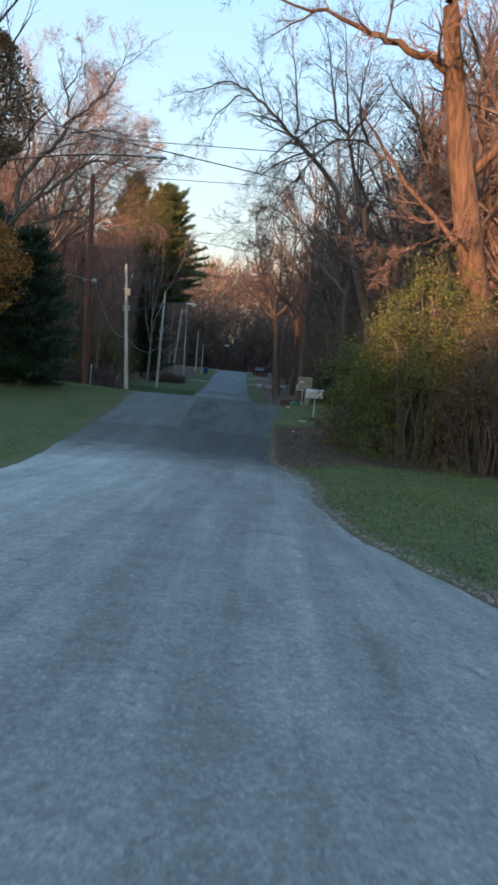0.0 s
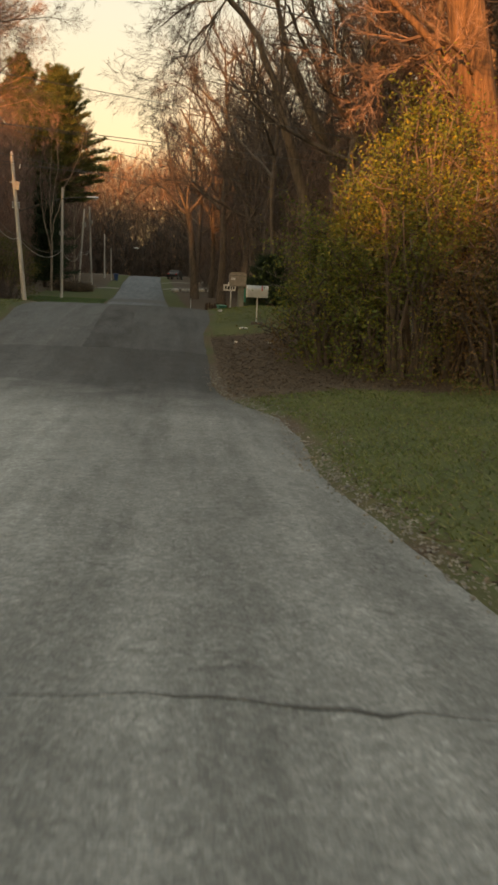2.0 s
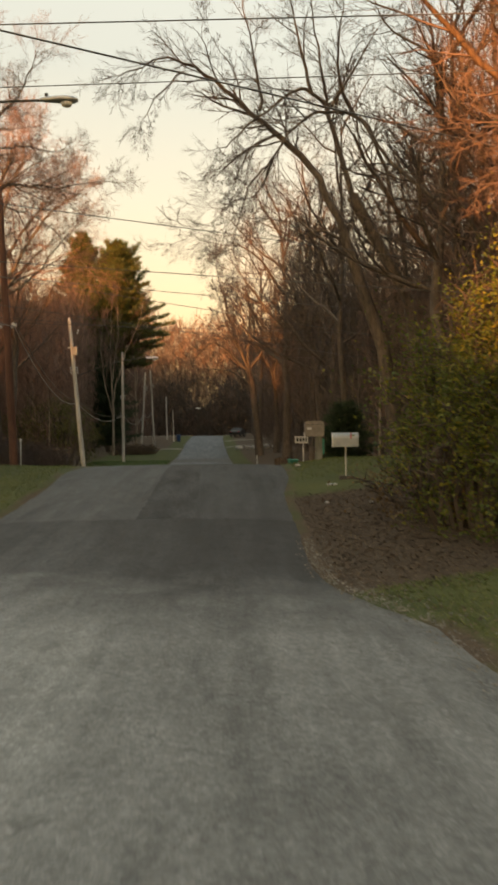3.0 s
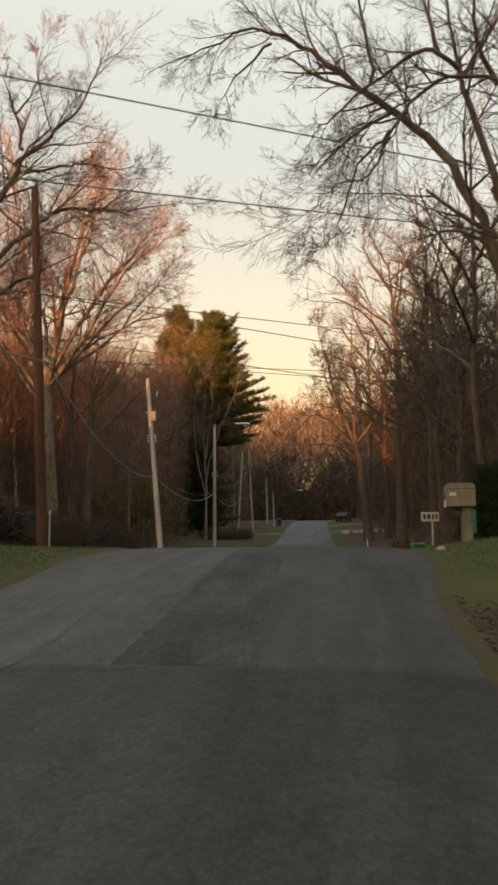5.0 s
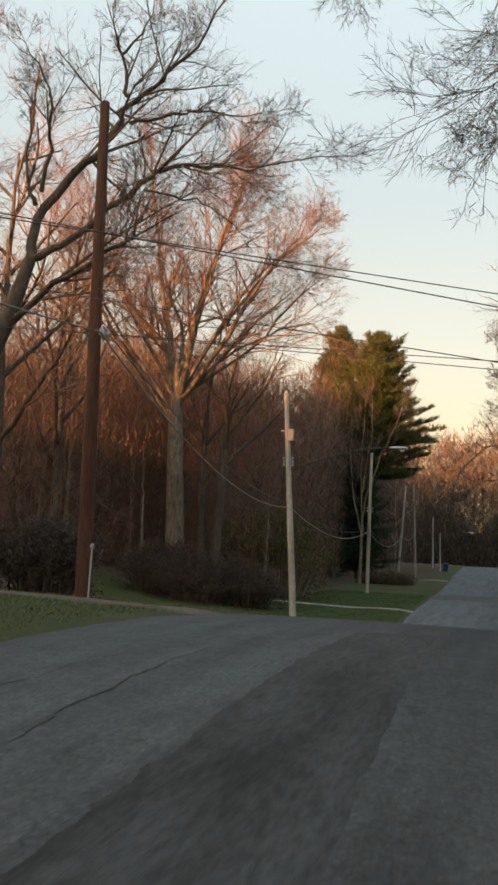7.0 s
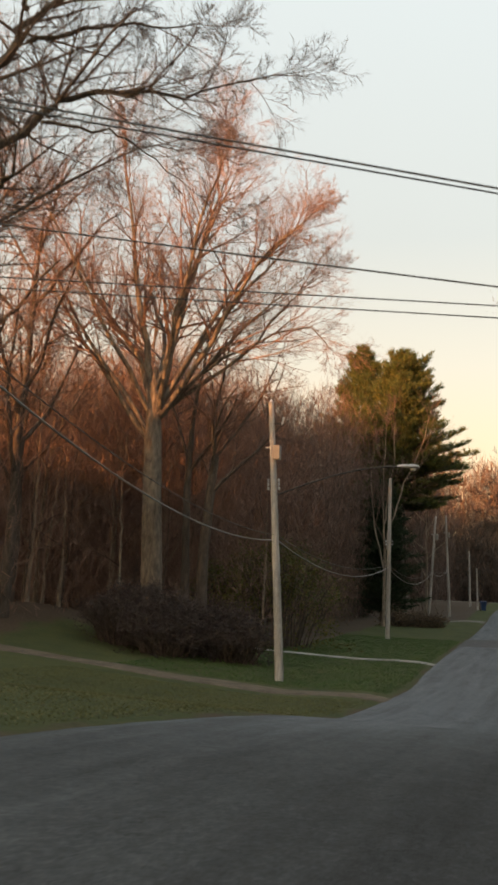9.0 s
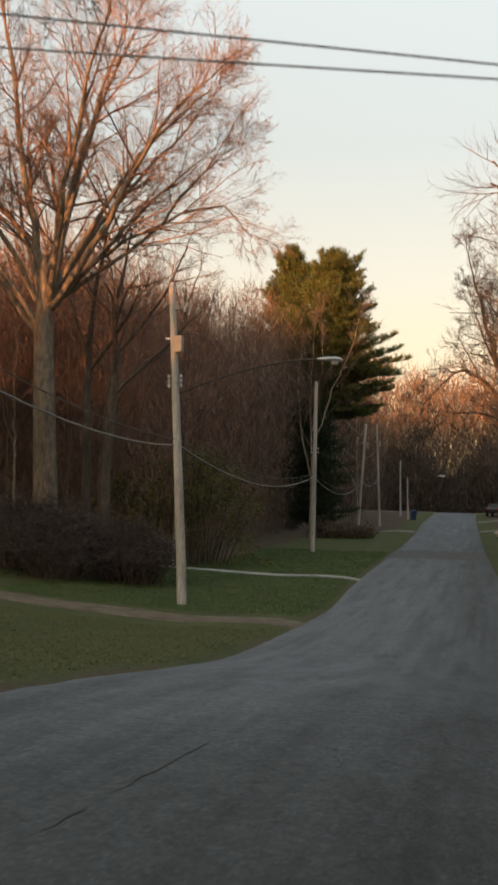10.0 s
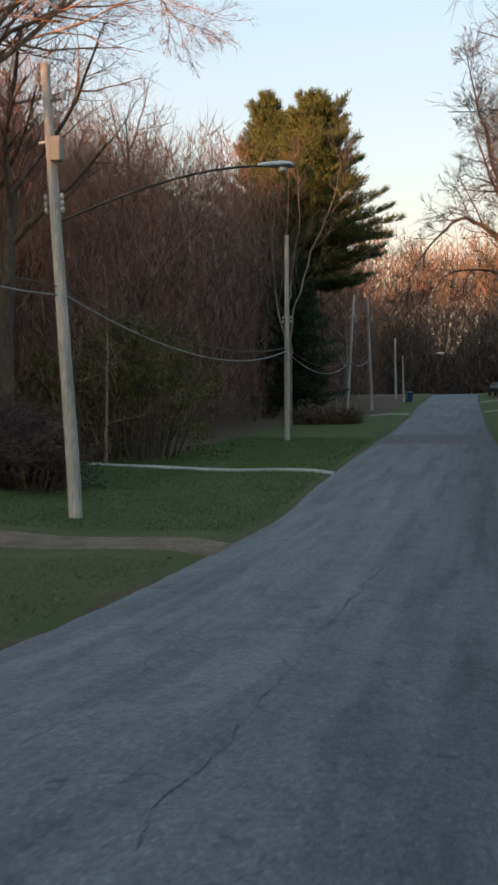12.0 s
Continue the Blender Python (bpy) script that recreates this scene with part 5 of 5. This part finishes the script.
def lamp_arm(pole, foot, start, head, label):
    a, b = Vector(start) - Vector(foot), Vector(head) - Vector(foot)
    n = 14
    pts = []
    for i in range(n + 1):
        s = i / n
        p = a.lerp(b, s)
        p.z = a.z + (b.z - a.z) * math.sin(s * math.pi / 2)
        pts.append(p)
    arm = part("lamp_arm", Build().tube(pts, [0.032] * (n + 1), 8, True), ARM, pole, label, smooth=True)
    d = (b - a)
    d.z = 0
    d.normalize()
    ang = math.atan2(d.y, d.x)
    m = Matrix.Translation(b) @ Matrix.Rotation(ang, 4, "Z")
    head_b = Build()
    prof = [(-0.28, 0.05, 0.05), (-0.15, 0.09, 0.08), (0.05, 0.12, 0.10), (0.3, 0.17, 0.12), (0.5, 0.15, 0.10), (0.6, 0.06, 0.05)]
    rings = []
    for x, w, h in prof:
        rings.append([m @ Vector((x, w * math.cos(k * math.pi / 5), h * (math.sin(k * math.pi / 5) if k <= 5 else 0.35 * math.sin(k * math.pi / 5)))) for k in range(10)])
    for ring in rings:
        head_b.v += ring
    for i in range(len(prof) - 1):
        for k in range(10):
            a0, a1 = i * 10 + k, i * 10 + (k + 1) % 10
            head_b.f.append((a0, a1, a1 + 10, a0 + 10))
    head_b.f.append(tuple(range(9, -1, -1)))
    head_b.f.append(tuple(50 + k for k in range(10)))
    hd = part("lamp_head", head_b, STEEL, arm, "pale cobra-head street lamp", smooth=True)
    lens = Build()
    c = m @ Vector((0.34, 0, -0.05))
    lens.tube([c + Vector((0, 0, 0)), c + Vector((0, 0, -0.07)), c + Vector((0, 0, -0.10))], [0.13, 0.11, 0.04], 10, True)
    part("lens", lens, GLASS, arm, "milky lamp lens")
    eye_at = m @ Vector((-0.12, 0, 0.08))
    part("light_sensor", Build().tube([eye_at, eye_at + Vector((0, 0, 0.08))], [0.04, 0.04], 8, True), DARK, arm, "small dark light sensor")


pA_foot, pA_top = (-7.0, 54.0, -0.02), (-8.07, 54.73, 10.72)
pA = utility_pole(pA_foot, pA_top, 0.165, POLE_GREY, "weathered grey wooden utility pole leaning beside the lawn", True, (0.70, 0.685, 0.67))
cut = Vector(pA_top) - Vector(pA_foot)
cut = cut * 0.925 + Vector((0.5, -0.1, 0))
part("bracket_arm", Build().box((-0.5, -0.02, -0.02), (0.02, 0.02, 0.02), Matrix.Translation(cut + Vector((0, 0.05, -0.1)))), ARM, pA, "thin dark bracket")
part("fuse_cutout", Build().tube([cut + Vector((-0.03, 0, -0.16)), cut + Vector((0, 0, 0)), cut + Vector((0.05, 0, 0.16))], [0.035, 0.05, 0.03], 8, True), WHITE, pA, "small white porcelain fuse")
part("pole_cap", Build().tube([Vector(pA_top) - Vector(pA_foot) + Vector((0, 0, z)) for z in (0.0, 0.06, 0.13)], [0.10, 0.07, 0.03], 8, True), STEEL, pA, "pale pole-top insulator")
lamp_arm(pA, pA_foot, (-7.65, 54.5, 6.9), (-2.9, 56.1, 8.27), "long upswept lamp arm")
pB = utility_pole((-7.6, 77.85, land(-7.6, 77.85)), (-7.6, 77.85, 11.3), 0.15, POLE_GREY, "straight grey wooden utility pole on the lawn", False, (0.60, 0.58))
pC = utility_pole((-8.75, 103.5, land(-8.75, 103.5)), (-8.15, 103.5, 11.8), 0.14, POLE_GREY, "grey wooden utility pole leaning over the verge", True)
pD = utility_pole((-8.1, 114.0, land(-8.1, 114)), (-8.55, 114.0, 13.1), 0.15, POLE_GREY, "grey wooden utility pole leaning over the verge", True)
pE_foot = (-7.6, 130, land(-7.6, 130))
utility_pole(pE_foot, (-7.7, 130, 10.6), 0.13, POLE_GREY, "distant grey utility pole")
pF_foot = (-6.0, 122, land(-6.0, 122))
pF = utility_pole(pF_foot, (-6.1, 122, 8.1), 0.10, POLE_GREY, "distant short pole with a street lamp")
lamp_arm(pF, pF_foot, (-6.1, 122, 7.6), (-2.6, 122.2, 8.3), "lamp arm over the road")
dp_foot = (-5.80, 31.7, land(-5.80, 31.7))
pole_dark = utility_pole(dp_foot, (-6.3, 31.7, 12.25), 0.165, POLE_BROWN, "tall dark brown creosoted utility pole at the crest", False, (0.5,))
part("cable_bracket", Build().box((0.02, -0.36, 5.40), (0.20, -0.17, 5.58)), WHITE, pole_dark, "pale cable bracket", bevel=0.03)
hid_foot = (-6.55, 18.0, land(-6.55, 18.0))
pole_near = utility_pole(hid_foot, (-7.2, 18.0, 11.4), 0.16, POLE_BROWN, "brown wooden utility pole carrying a long lamp arm", False, (0.8,))
part("meter_box", Build().box((-0.12, -0.30, 0.85), (0.12, -0.16, 1.25)), WHITE, pole_near, "small white meter box", bevel=0.015)
lamp_arm(pole_near, hid_foot, (-7.05, 18.0, 9.2), (-1.35, 18.15, 9.95), "long lamp arm reaching over the road")


def cable(a, b, sag, r, mat, label):
    a, b = Vector(a), Vector(b)
    n = 20
    pts = []
    for i in range(n + 1):
        s = i / n
        p = a.lerp(b, s)
        p.z -= sag * 4 * s * (1 - s)
        pts.append(p)
    return tagged(new("overhead_cable", Build().tube(pts, [r] * (n + 1), 5).mesh("overhead_cable", mat, True)), label, "cable", "overhead cables")


for a, b, sag in (((-5.6, 31.1, 6.72), (-7.6, 54.75, 5.2), 1.0), ((-7.6, 54.75, 5.2), (-7.6, 77.7, 5.5), 0.95), ((-7.6, 77.7, 5.5), (-8.4, 103.4, 6.6), 1.1), ((-8.4, 103.4, 6.6), (-8.4, 113.9, 7.3), 0.5)):
    cable(a, b, sag, 0.022, CABLE_PALE, "pale sagging cable strung between utility poles")
    cable((a[0], a[1], a[2] + 0.18), (b[0], b[1], b[2] + 0.18), sag * 0.75, 0.014, CABLE, "thin dark cable strung between utility poles")
cable((-16, 12, 8.6), (-5.6, 31.1, 6.72), 0.5, 0.022, CABLE_PALE, "pale cable coming to the dark pole")
# power lines crossing the road on the slant: y and z over the road, slope in y and in z per metre of x
for y0, z0, my, mz, r in ((32.86, 7.67, 0.503, -0.084, 0.017), (34.99, 8.66, 0.744, 0.039, 0.017), (33.66, 6.74, 0.296, -0.115, 0.015), (36.23, 7.41, 0.484, 0.031, 0.014), (36.13, 7.18, 0.264, -0.049, 0.014),
                          (18.86, 7.24, 0.54, 0.0, 0.014), (18.98, 6.18, 0.46, 0.02, 0.013), (14.72, 9.1, 0.55, 0.0, 0.024), (13.0, 9.26, 0.0, 0.021, 0.016), (13.0, 8.22, 0.0, 0.03, 0.012)):
    cable((-34, y0 - 36 * my, z0 - 36 * mz), (34, y0 + 32 * my, z0 + 32 * mz), 0.12, r * 0.78, CABLE, "dark power line crossing above the road")

# slim white marker post by the dark pole
mk = thing("marker_post", (-5.42, 31.2, land(-5.42, 31.2)), "slim white roadside marker post in the grass", "marker post")
part("post", Build().tube([(0, 0, -0.2), (0, 0, 0.98)], [0.021, 0.019], 8, True), WHITE, mk)
part("cap", Build().tube([(0, 0, 0.98), (0, 0, 1.0), (0, 0, 1.07)], [0.04, 0.045, 0.03], 8, True), WHITE, mk, "small pale cap")

# ---- mailboxes ----
def arched_box(w, l, h, m):
    b = Build()
    prof = [(-w / 2, 0), (w / 2, 0), (w / 2, h * 0.6)] + [(w / 2 * math.cos(a), h * 0.6 + h * 0.4 * math.sin(a)) for a in [math.pi * k / 8 for k in range(1, 8)]] + [(-w / 2, h * 0.6)]
    for s in (-l / 2, l / 2):
        b.v += [m @ Vector((s, x, z)) for x, z in prof]
    n = len(prof)
    b.f = [(k, (k + 1) % n, n + (k + 1) % n, n + k) for k in range(n)] + [tuple(range(n - 1, -1, -1)), tuple(range(n, 2 * n))]
    return b


mb_at = (5.55, 19.75, land(5.55, 19.75))
mb = thing("mailbox", mb_at, "blue-grey metal mailbox on a thin post beside the driveway", "mailbox")
part("post", Build().tube([(0, 0, -0.3), (0, 0, 0.78)], [0.024, 0.022], 10, True), STEEL, mb)
part("box", arched_box(0.25, 0.64, 0.36, Matrix.Translation((0, 0, 0.78)) @ Matrix.Rotation(radians(-6), 4, "Z")), TIN, mb, "dented blue-grey letter box", bevel=0.012)
part("door_rim", arched_box(0.262, 0.03, 0.372, Matrix.Rotation(radians(-6), 4, "Z") @ Matrix.Translation((-0.325, 0, 0.774))), STEEL, mb, "pale door rim")
part("flag", Build().box((0.1, -0.15, 0.98), (0.13, -0.14, 1.14)), TAIL, mb, "small red flag folded down")
part("base_block", Build().box((-0.16, -0.13, -0.1), (0.2, 0.13, 0.06)), ARM, mb, "dark weathered footing", bevel=0.015)

tube_at = (5.1, 18.9, land(5.1, 18.9))
roll = thing("newspaper_roll", tube_at, "white rolled newspaper lying by the mailbox", "newspaper")
part("roll", Build().tube([(-0.12, 0, 0.03), (-0.04, 0.01, 0.032), (0.04, 0.0, 0.03), (0.12, -0.02, 0.028)], [0.024, 0.028, 0.028, 0.024], 9, True), WHITE, roll, smooth=True)
part("band", Build().tube([(0.0, 0.005, 0.031), (0.02, 0.0, 0.031)], [0.03, 0.03], 9, True), DARK, roll, "dark rubber band")

bb_at = (5.65, 28.0, land(5.65, 28.0))
bb = thing("large_mailbox", bb_at, "large grey-brown mailbox with a rounded top on a broad grey post", "mailbox")
zb = 2.3 - bb_at[2]
part("post", Build().box((-0.06, -0.12, -0.2), (0.17, 0.12, zb)), POST_GREEN, bb, "grey weathered post", bevel=0.01)
body = Build()
prof = [(-0.42, 0.0), (0.24, 0.0)]
for cx, a0 in ((0.14, 0), (-0.32, 90)):
    prof += [(cx + 0.10 * math.cos(radians(a0 + a)), 0.44 + 0.10 * math.sin(radians(a0 + a))) for a in (0, 22, 45, 68, 90)]
for y in (-0.25, 0.25):
    body.v += [Vector((x, y, zb + z)) for x, z in prof]
n = len(prof)
body.f = [(k, (k + 1) % n, n + (k + 1) % n, n + k) for k in range(n)] + [tuple(range(n - 1, -1, -1)), tuple(range(n, 2 * n))]
part("box", body, WOOD_BOX, bb, "weathered grey-brown box with a rounded top", bevel=0.012)
part("lid_line", Build().box((-0.425, -0.258, zb + 0.40), (0.245, -0.2505, zb + 0.415)), ARM, bb, "dark lid joint")
part("name_plate", Build().box((-0.36, -0.26, zb + 0.24), (-0.20, -0.2505, zb + 0.32)), WHITE, bb, "small white plate")
part("paper", Build().box((-0.46, -0.20, zb - 0.02), (-0.4205, -0.05, zb + 0.14)), WHITE, bb, "white paper sticking out")
part("reflector", Build().box((0.175, -0.13, 0.22), (0.25, -0.09, zb - 0.06)), TEAL, bb, "bright teal strip", bevel=0.008)

sg_at = (5.95, 38.0, land(5.95, 38.0))
sg = thing("number_sign", sg_at, "small white sign with dark marks on a thin post", "sign")
part("post", Build().tube([(0.05, 0, -0.2), (0.05, 0, 2.2 - sg_at[2])], [0.03, 0.03], 8, True), STEEL, sg)
part("panel", Build().box((-0.34, -0.06, 2.18 - sg_at[2]), (0.28, -0.035, 2.50 - sg_at[2])), WHITE, sg, "white panel")
for k, (a, b) in enumerate(((-0.27, -0.18), (-0.13, -0.02), (0.03, 0.10), (0.15, 0.22))):
    part("bar", Build().box((a, -0.068, 2.25 - sg_at[2]), (b, -0.0605, 2.42 - sg_at[2])), DARK, sg, "dark bar")


def wheeled_bin(at, turn, mat, label, size=1.0):
    b = thing("wheeled_bin", at, label, "bin", "wheeled bins")
    b.rotation_euler = (0, 0, turn)
    body = Build()
    for z, w, d in ((0.08, 0.21, 0.25), (0.95, 0.28, 0.34)):
        body.v += [Vector((-w, -d, z)), Vector((w, -d, z)), Vector((w, d, z)), Vector((-w, d, z))]
    body.f = [(3, 2, 1, 0), (4, 5, 6, 7), (0, 1, 5, 4), (1, 2, 6, 5), (2, 3, 7, 6), (3, 0, 4, 7)]
    b.scale = (size, size, size)
    part("body", body, mat, b, bevel=0.02)
    lid = Build()
    for x in (-0.31, 0.31):
        lid.v += [Vector((x, -0.38, 0.95)), Vector((x, -0.38, 0.99)), Vector((x, 0.0, 1.06)), Vector((x, 0.37, 1.02)), Vector((x, 0.37, 0.95))]
    lid.f = [(k, (k + 1) % 5, 5 + (k + 1) % 5, 5 + k) for k in range(5)] + [(4, 3, 2, 1, 0), (5, 6, 7, 8, 9)]
    part("lid", lid, mat, b)
    for s in (-1, 1):
        part("wheel", Build().tube([(s * 0.22, 0.27, 0.1), (s * 0.28, 0.27, 0.1)], [0.1, 0.1], 12, True), DARK, b, "black wheel")
    part("handle", Build().tube([(-0.25, 0.40, 0.93), (0.25, 0.40, 0.93)], [0.016, 0.016], 6, True), mat, b)


wheeled_bin((5.7, 40.6, land(5.7, 40.6)), 0.2, TEAL, "small teal plastic wheeled bin by the fence", 0.75)
wheeled_bin((-5.1, 118.5, land(-5.1, 118.5)), 0.3, BLUE, "blue plastic wheeled bin on the far verge")

fn = thing("fence", (5.0, 44.0, land(5.0, 44.0)), "short dark-stained board fence beside the road", "fence")
for k in range(8):
    part("slat", Build().box((k * 0.15, -0.012, 0.02), (k * 0.15 + 0.11, 0.012, 1.25 + 0.05 * math.sin(k * 2.1))), FENCE, fn)
for z in (0.35, 1.0):
    part("rail", Build().box((-0.05, 0.0125, z), (1.25, 0.05, z + 0.09)), FENCE, fn)
for x in (-0.06, 1.17):
    part("post", Build().box((x, 0.0505, -0.3), (x + 0.09, 0.14, 1.2)), FENCE, fn)

wp = thing("marker_post", (4.45, 60.0, land(4.45, 60.0)), "thin white stake on the verge", "marker post")
part("post", Build().tube([(0, 0, -0.2), (0, 0, 1.25)], [0.035, 0.03], 8, True), WHITE, wp)


def boulder(at, size, seed, label):
    b = Build()
    n, m = 9, 6
    for i in range(m + 1):
        for k in range(n):
            a, p = 2 * math.pi * k / n, math.pi * i / m
            d = Vector((math.cos(a) * math.sin(p), math.sin(a) * math.sin(p), math.cos(p)))
            r = 1 + 0.35 * noise.noise(d * 1.6 + Vector((seed, 0, 0)))
            b.v.append(Vector((d.x * size[0], d.y * size[1], d.z * size[2])) * r + Vector((0, 0, size[2] * 0.5)))
    b.f = [(i * n + k, (i + 1) * n + k, (i + 1) * n + (k + 1) % n, i * n + (k + 1) % n) for i in range(m) for k in range(n)]
    ob = new("stone", b.mesh("stone", STONE, True))
    ob.location = at
    tagged(ob, label, "stone", "verge stones")


for k, (x, y, sz) in enumerate(((4.75, 25.0, 0.10), (5.3, 36.6, 0.12), (4.5, 52, 0.3), (4.9, 55, 0.35), (5.4, 57.5, 0.3), (4.7, 16.4, 0.06), (5.5, 15.6, 0.05), (3.4, 97.5, 0.5), (4.5, 98.2, 0.42), (5.4, 97.8, 0.55), (6.6, 98.6, 0.48), (7.6, 98.1, 0.4))):
    boulder((x, y, land(x, y)), (sz, sz * 0.8, sz * 0.6), k * 3.1, "pale rough stone lying on the verge")


def parked_car(at, turn, mat, label):
    c = thing("car", at, label, "car")
    c.rotation_euler = (0, 0, turn)
    prof = [(-2.1, 0.35), (-2.15, 0.75), (-1.9, 0.92), (-1.0, 1.0), (-0.55, 1.42), (0.9, 1.45), (1.6, 1.02), (2.1, 0.95), (2.15, 0.4)]
    body = Build()
    for y, k in ((-0.85, 0), (0.85, 0)):
        body.v += [Vector((x, y * (0.86 if z > 1.1 else 1.0), z)) for x, z in prof]
    n = len(prof)
    body.f = [(k, (k + 1) % n, n + (k + 1) % n, n + k) for k in range(n)] + [tuple(range(n - 1, -1, -1)), tuple(range(n, 2 * n))]
    part("body", body, mat, c, bevel=0.05)
    for s in (-1, 1):
        g = Build()
        g.v = [Vector((-0.92, s * 0.80, 1.03)), Vector((1.45, s * 0.80, 1.03)), Vector((0.85, s * 0.752, 1.38)), Vector((-0.5, s * 0.752, 1.38))]
        g.v += [v + Vector((0, s * 0.012, 0)) for v in g.v]
        g.f = [(4, 5, 6, 7), (3, 2, 1, 0), (0, 1, 5, 4), (1, 2, 6, 5), (2, 3, 7, 6), (3, 0, 4, 7)]
        part("side_window", g, DARK, c, "dark side glass")
        for x in (-1.35, 1.35):
            w = part("wheel", Build().tube([(x, s * 0.66, 0.32), (x, s * 0.87, 0.32)], [0.32, 0.32], 18, True), DARK, c, "black tyre")
            part("rim", Build().tube([(x, s * 0.871, 0.32), (x, s * 0.885, 0.32)], [0.19, 0.17], 12, True), STEEL, w)
    for s in (-1, 1):
        part("tail_light", Build().box((-2.17, s * 0.62 - 0.14, 0.72), (-2.10, s * 0.62 + 0.14, 0.86)), TAIL, c, "red tail light")


parked_car((3.4, 131.0, land(3.4, 131.0)), 1.35, DARK, "dark car parked off the far end of the road")

# ---- grass and fallen leaves ----
def lawn(n, xr, yr, seed, keep, size=0.075, mat=BLADE):
    rng = random.Random(seed)
    b = Build()
    while len(b.f) < n:
        x, y = rng.uniform(*xr), rng.uniform(*yr)
        if not keep(x, y) or litter(x, y) > 0.45:
            continue
        p = Vector((x, y, land(x, y) - 0.005))
        h = size * 0.72 * rng.uniform(0.5, 1.5) * (1 + 0.5 * noise.noise((x * 1.3, y * 1.3, seed)))
        a = rng.uniform(0, 6.283)
        w = Vector((math.cos(a), math.sin(a), 0)) * 0.009
        k = len(b.v)
        b.v += [p - w, p + w, p + Vector((rng.gauss(0, 0.9) * h, rng.gauss(0, 0.9) * h, h * 0.75))]
        b.f.append((k, k + 1, k + 2))
    return tagged(new("grass", b.mesh("grass", mat)), "short lawn grass with paler dry blades", "grass", kind="stuff")


def off_drives(x, y):
    return not (49.5 < y - 0.05 * (x + 2.3) * -1 < 52.2 or 28.4 < y + 0.05 * (x + 2.2) < 30.9)


lawn(60000, (4.4, 11), (-9, 11), 201, lambda x, y: x > EDGE_R(y) + 0.12)
lawn(42000, (-9, -1), (2, 28.6), 202, lambda x, y: x < EDGE_L(y) - 0.12, 0.07)
lawn(60000, (-13, -1.8), (31, 48.9), 203, lambda x, y: x < EDGE_L(y) - 0.12 and off_drives(x, y), 0.06, BLADE_DRY)
lawn(80000, (-13, -2.2), (52.2, 80), 204, lambda x, y: x < EDGE_L(y) - 0.12, 0.09, BLADE_GREEN)
lawn(12000, (4.3, 10), (20.5, 34), 205, lambda x, y: x > EDGE_R(y) + 0.12, 0.08)


def fallen(n, xr, yr, seed, keep, size=0.034):
    rng = random.Random(seed)
    b = Build()
    while len(b.f) < n:
        x, y = rng.uniform(*xr), rng.uniform(*yr)
        if rng.random() > keep(x, y):
            continue
        p = Vector((x, y, land(x, y) + 0.012))
        a = rng.uniform(0, 6.283)
        u = Vector((math.cos(a), math.sin(a), rng.gauss(0, 0.25))) * size * rng.uniform(0.5, 1.3)
        w = Vector((-math.sin(a), math.cos(a), rng.gauss(0, 0.25))) * size * 0.4
        k = len(b.v)
        b.v += [p - u, p + w, p + u, p - w]
        b.f.append((k, k + 1, k + 2, k + 3))
    return tagged(new("fallen_leaves", b.mesh("fallen_leaves", LEAF_FALLEN)), "scattered dry brown fallen leaves", "leaves", kind="stuff")


fallen(22000, (3.9, 9.5), (8, 19), 211, lambda x, y: litter(x, y) if x > EDGE_R(y) + 0.05 else 0.0)
fallen(2500, (4.4, 9), (-6, 9), 212, lambda x, y: 0.25 + 0.75 * (1 - smooth(0.0, 0.6, x - EDGE_R(y))) if x > EDGE_R(y) + 0.02 else 0.0)
fallen(600, (-11, -2.6), (36, 62), 214, lambda x, y: 0.25 if x < EDGE_L(y) - 0.1 and off_drives(x, y) else 0.0, 0.05)
fallen(1200, (-8, -2), (14, 60), 213, lambda x, y: 0.1 + 0.9 * (1 - smooth(0.0, 0.4, EDGE_L(y) - x)) if x < EDGE_L(y) - 0.02 else 0.0)
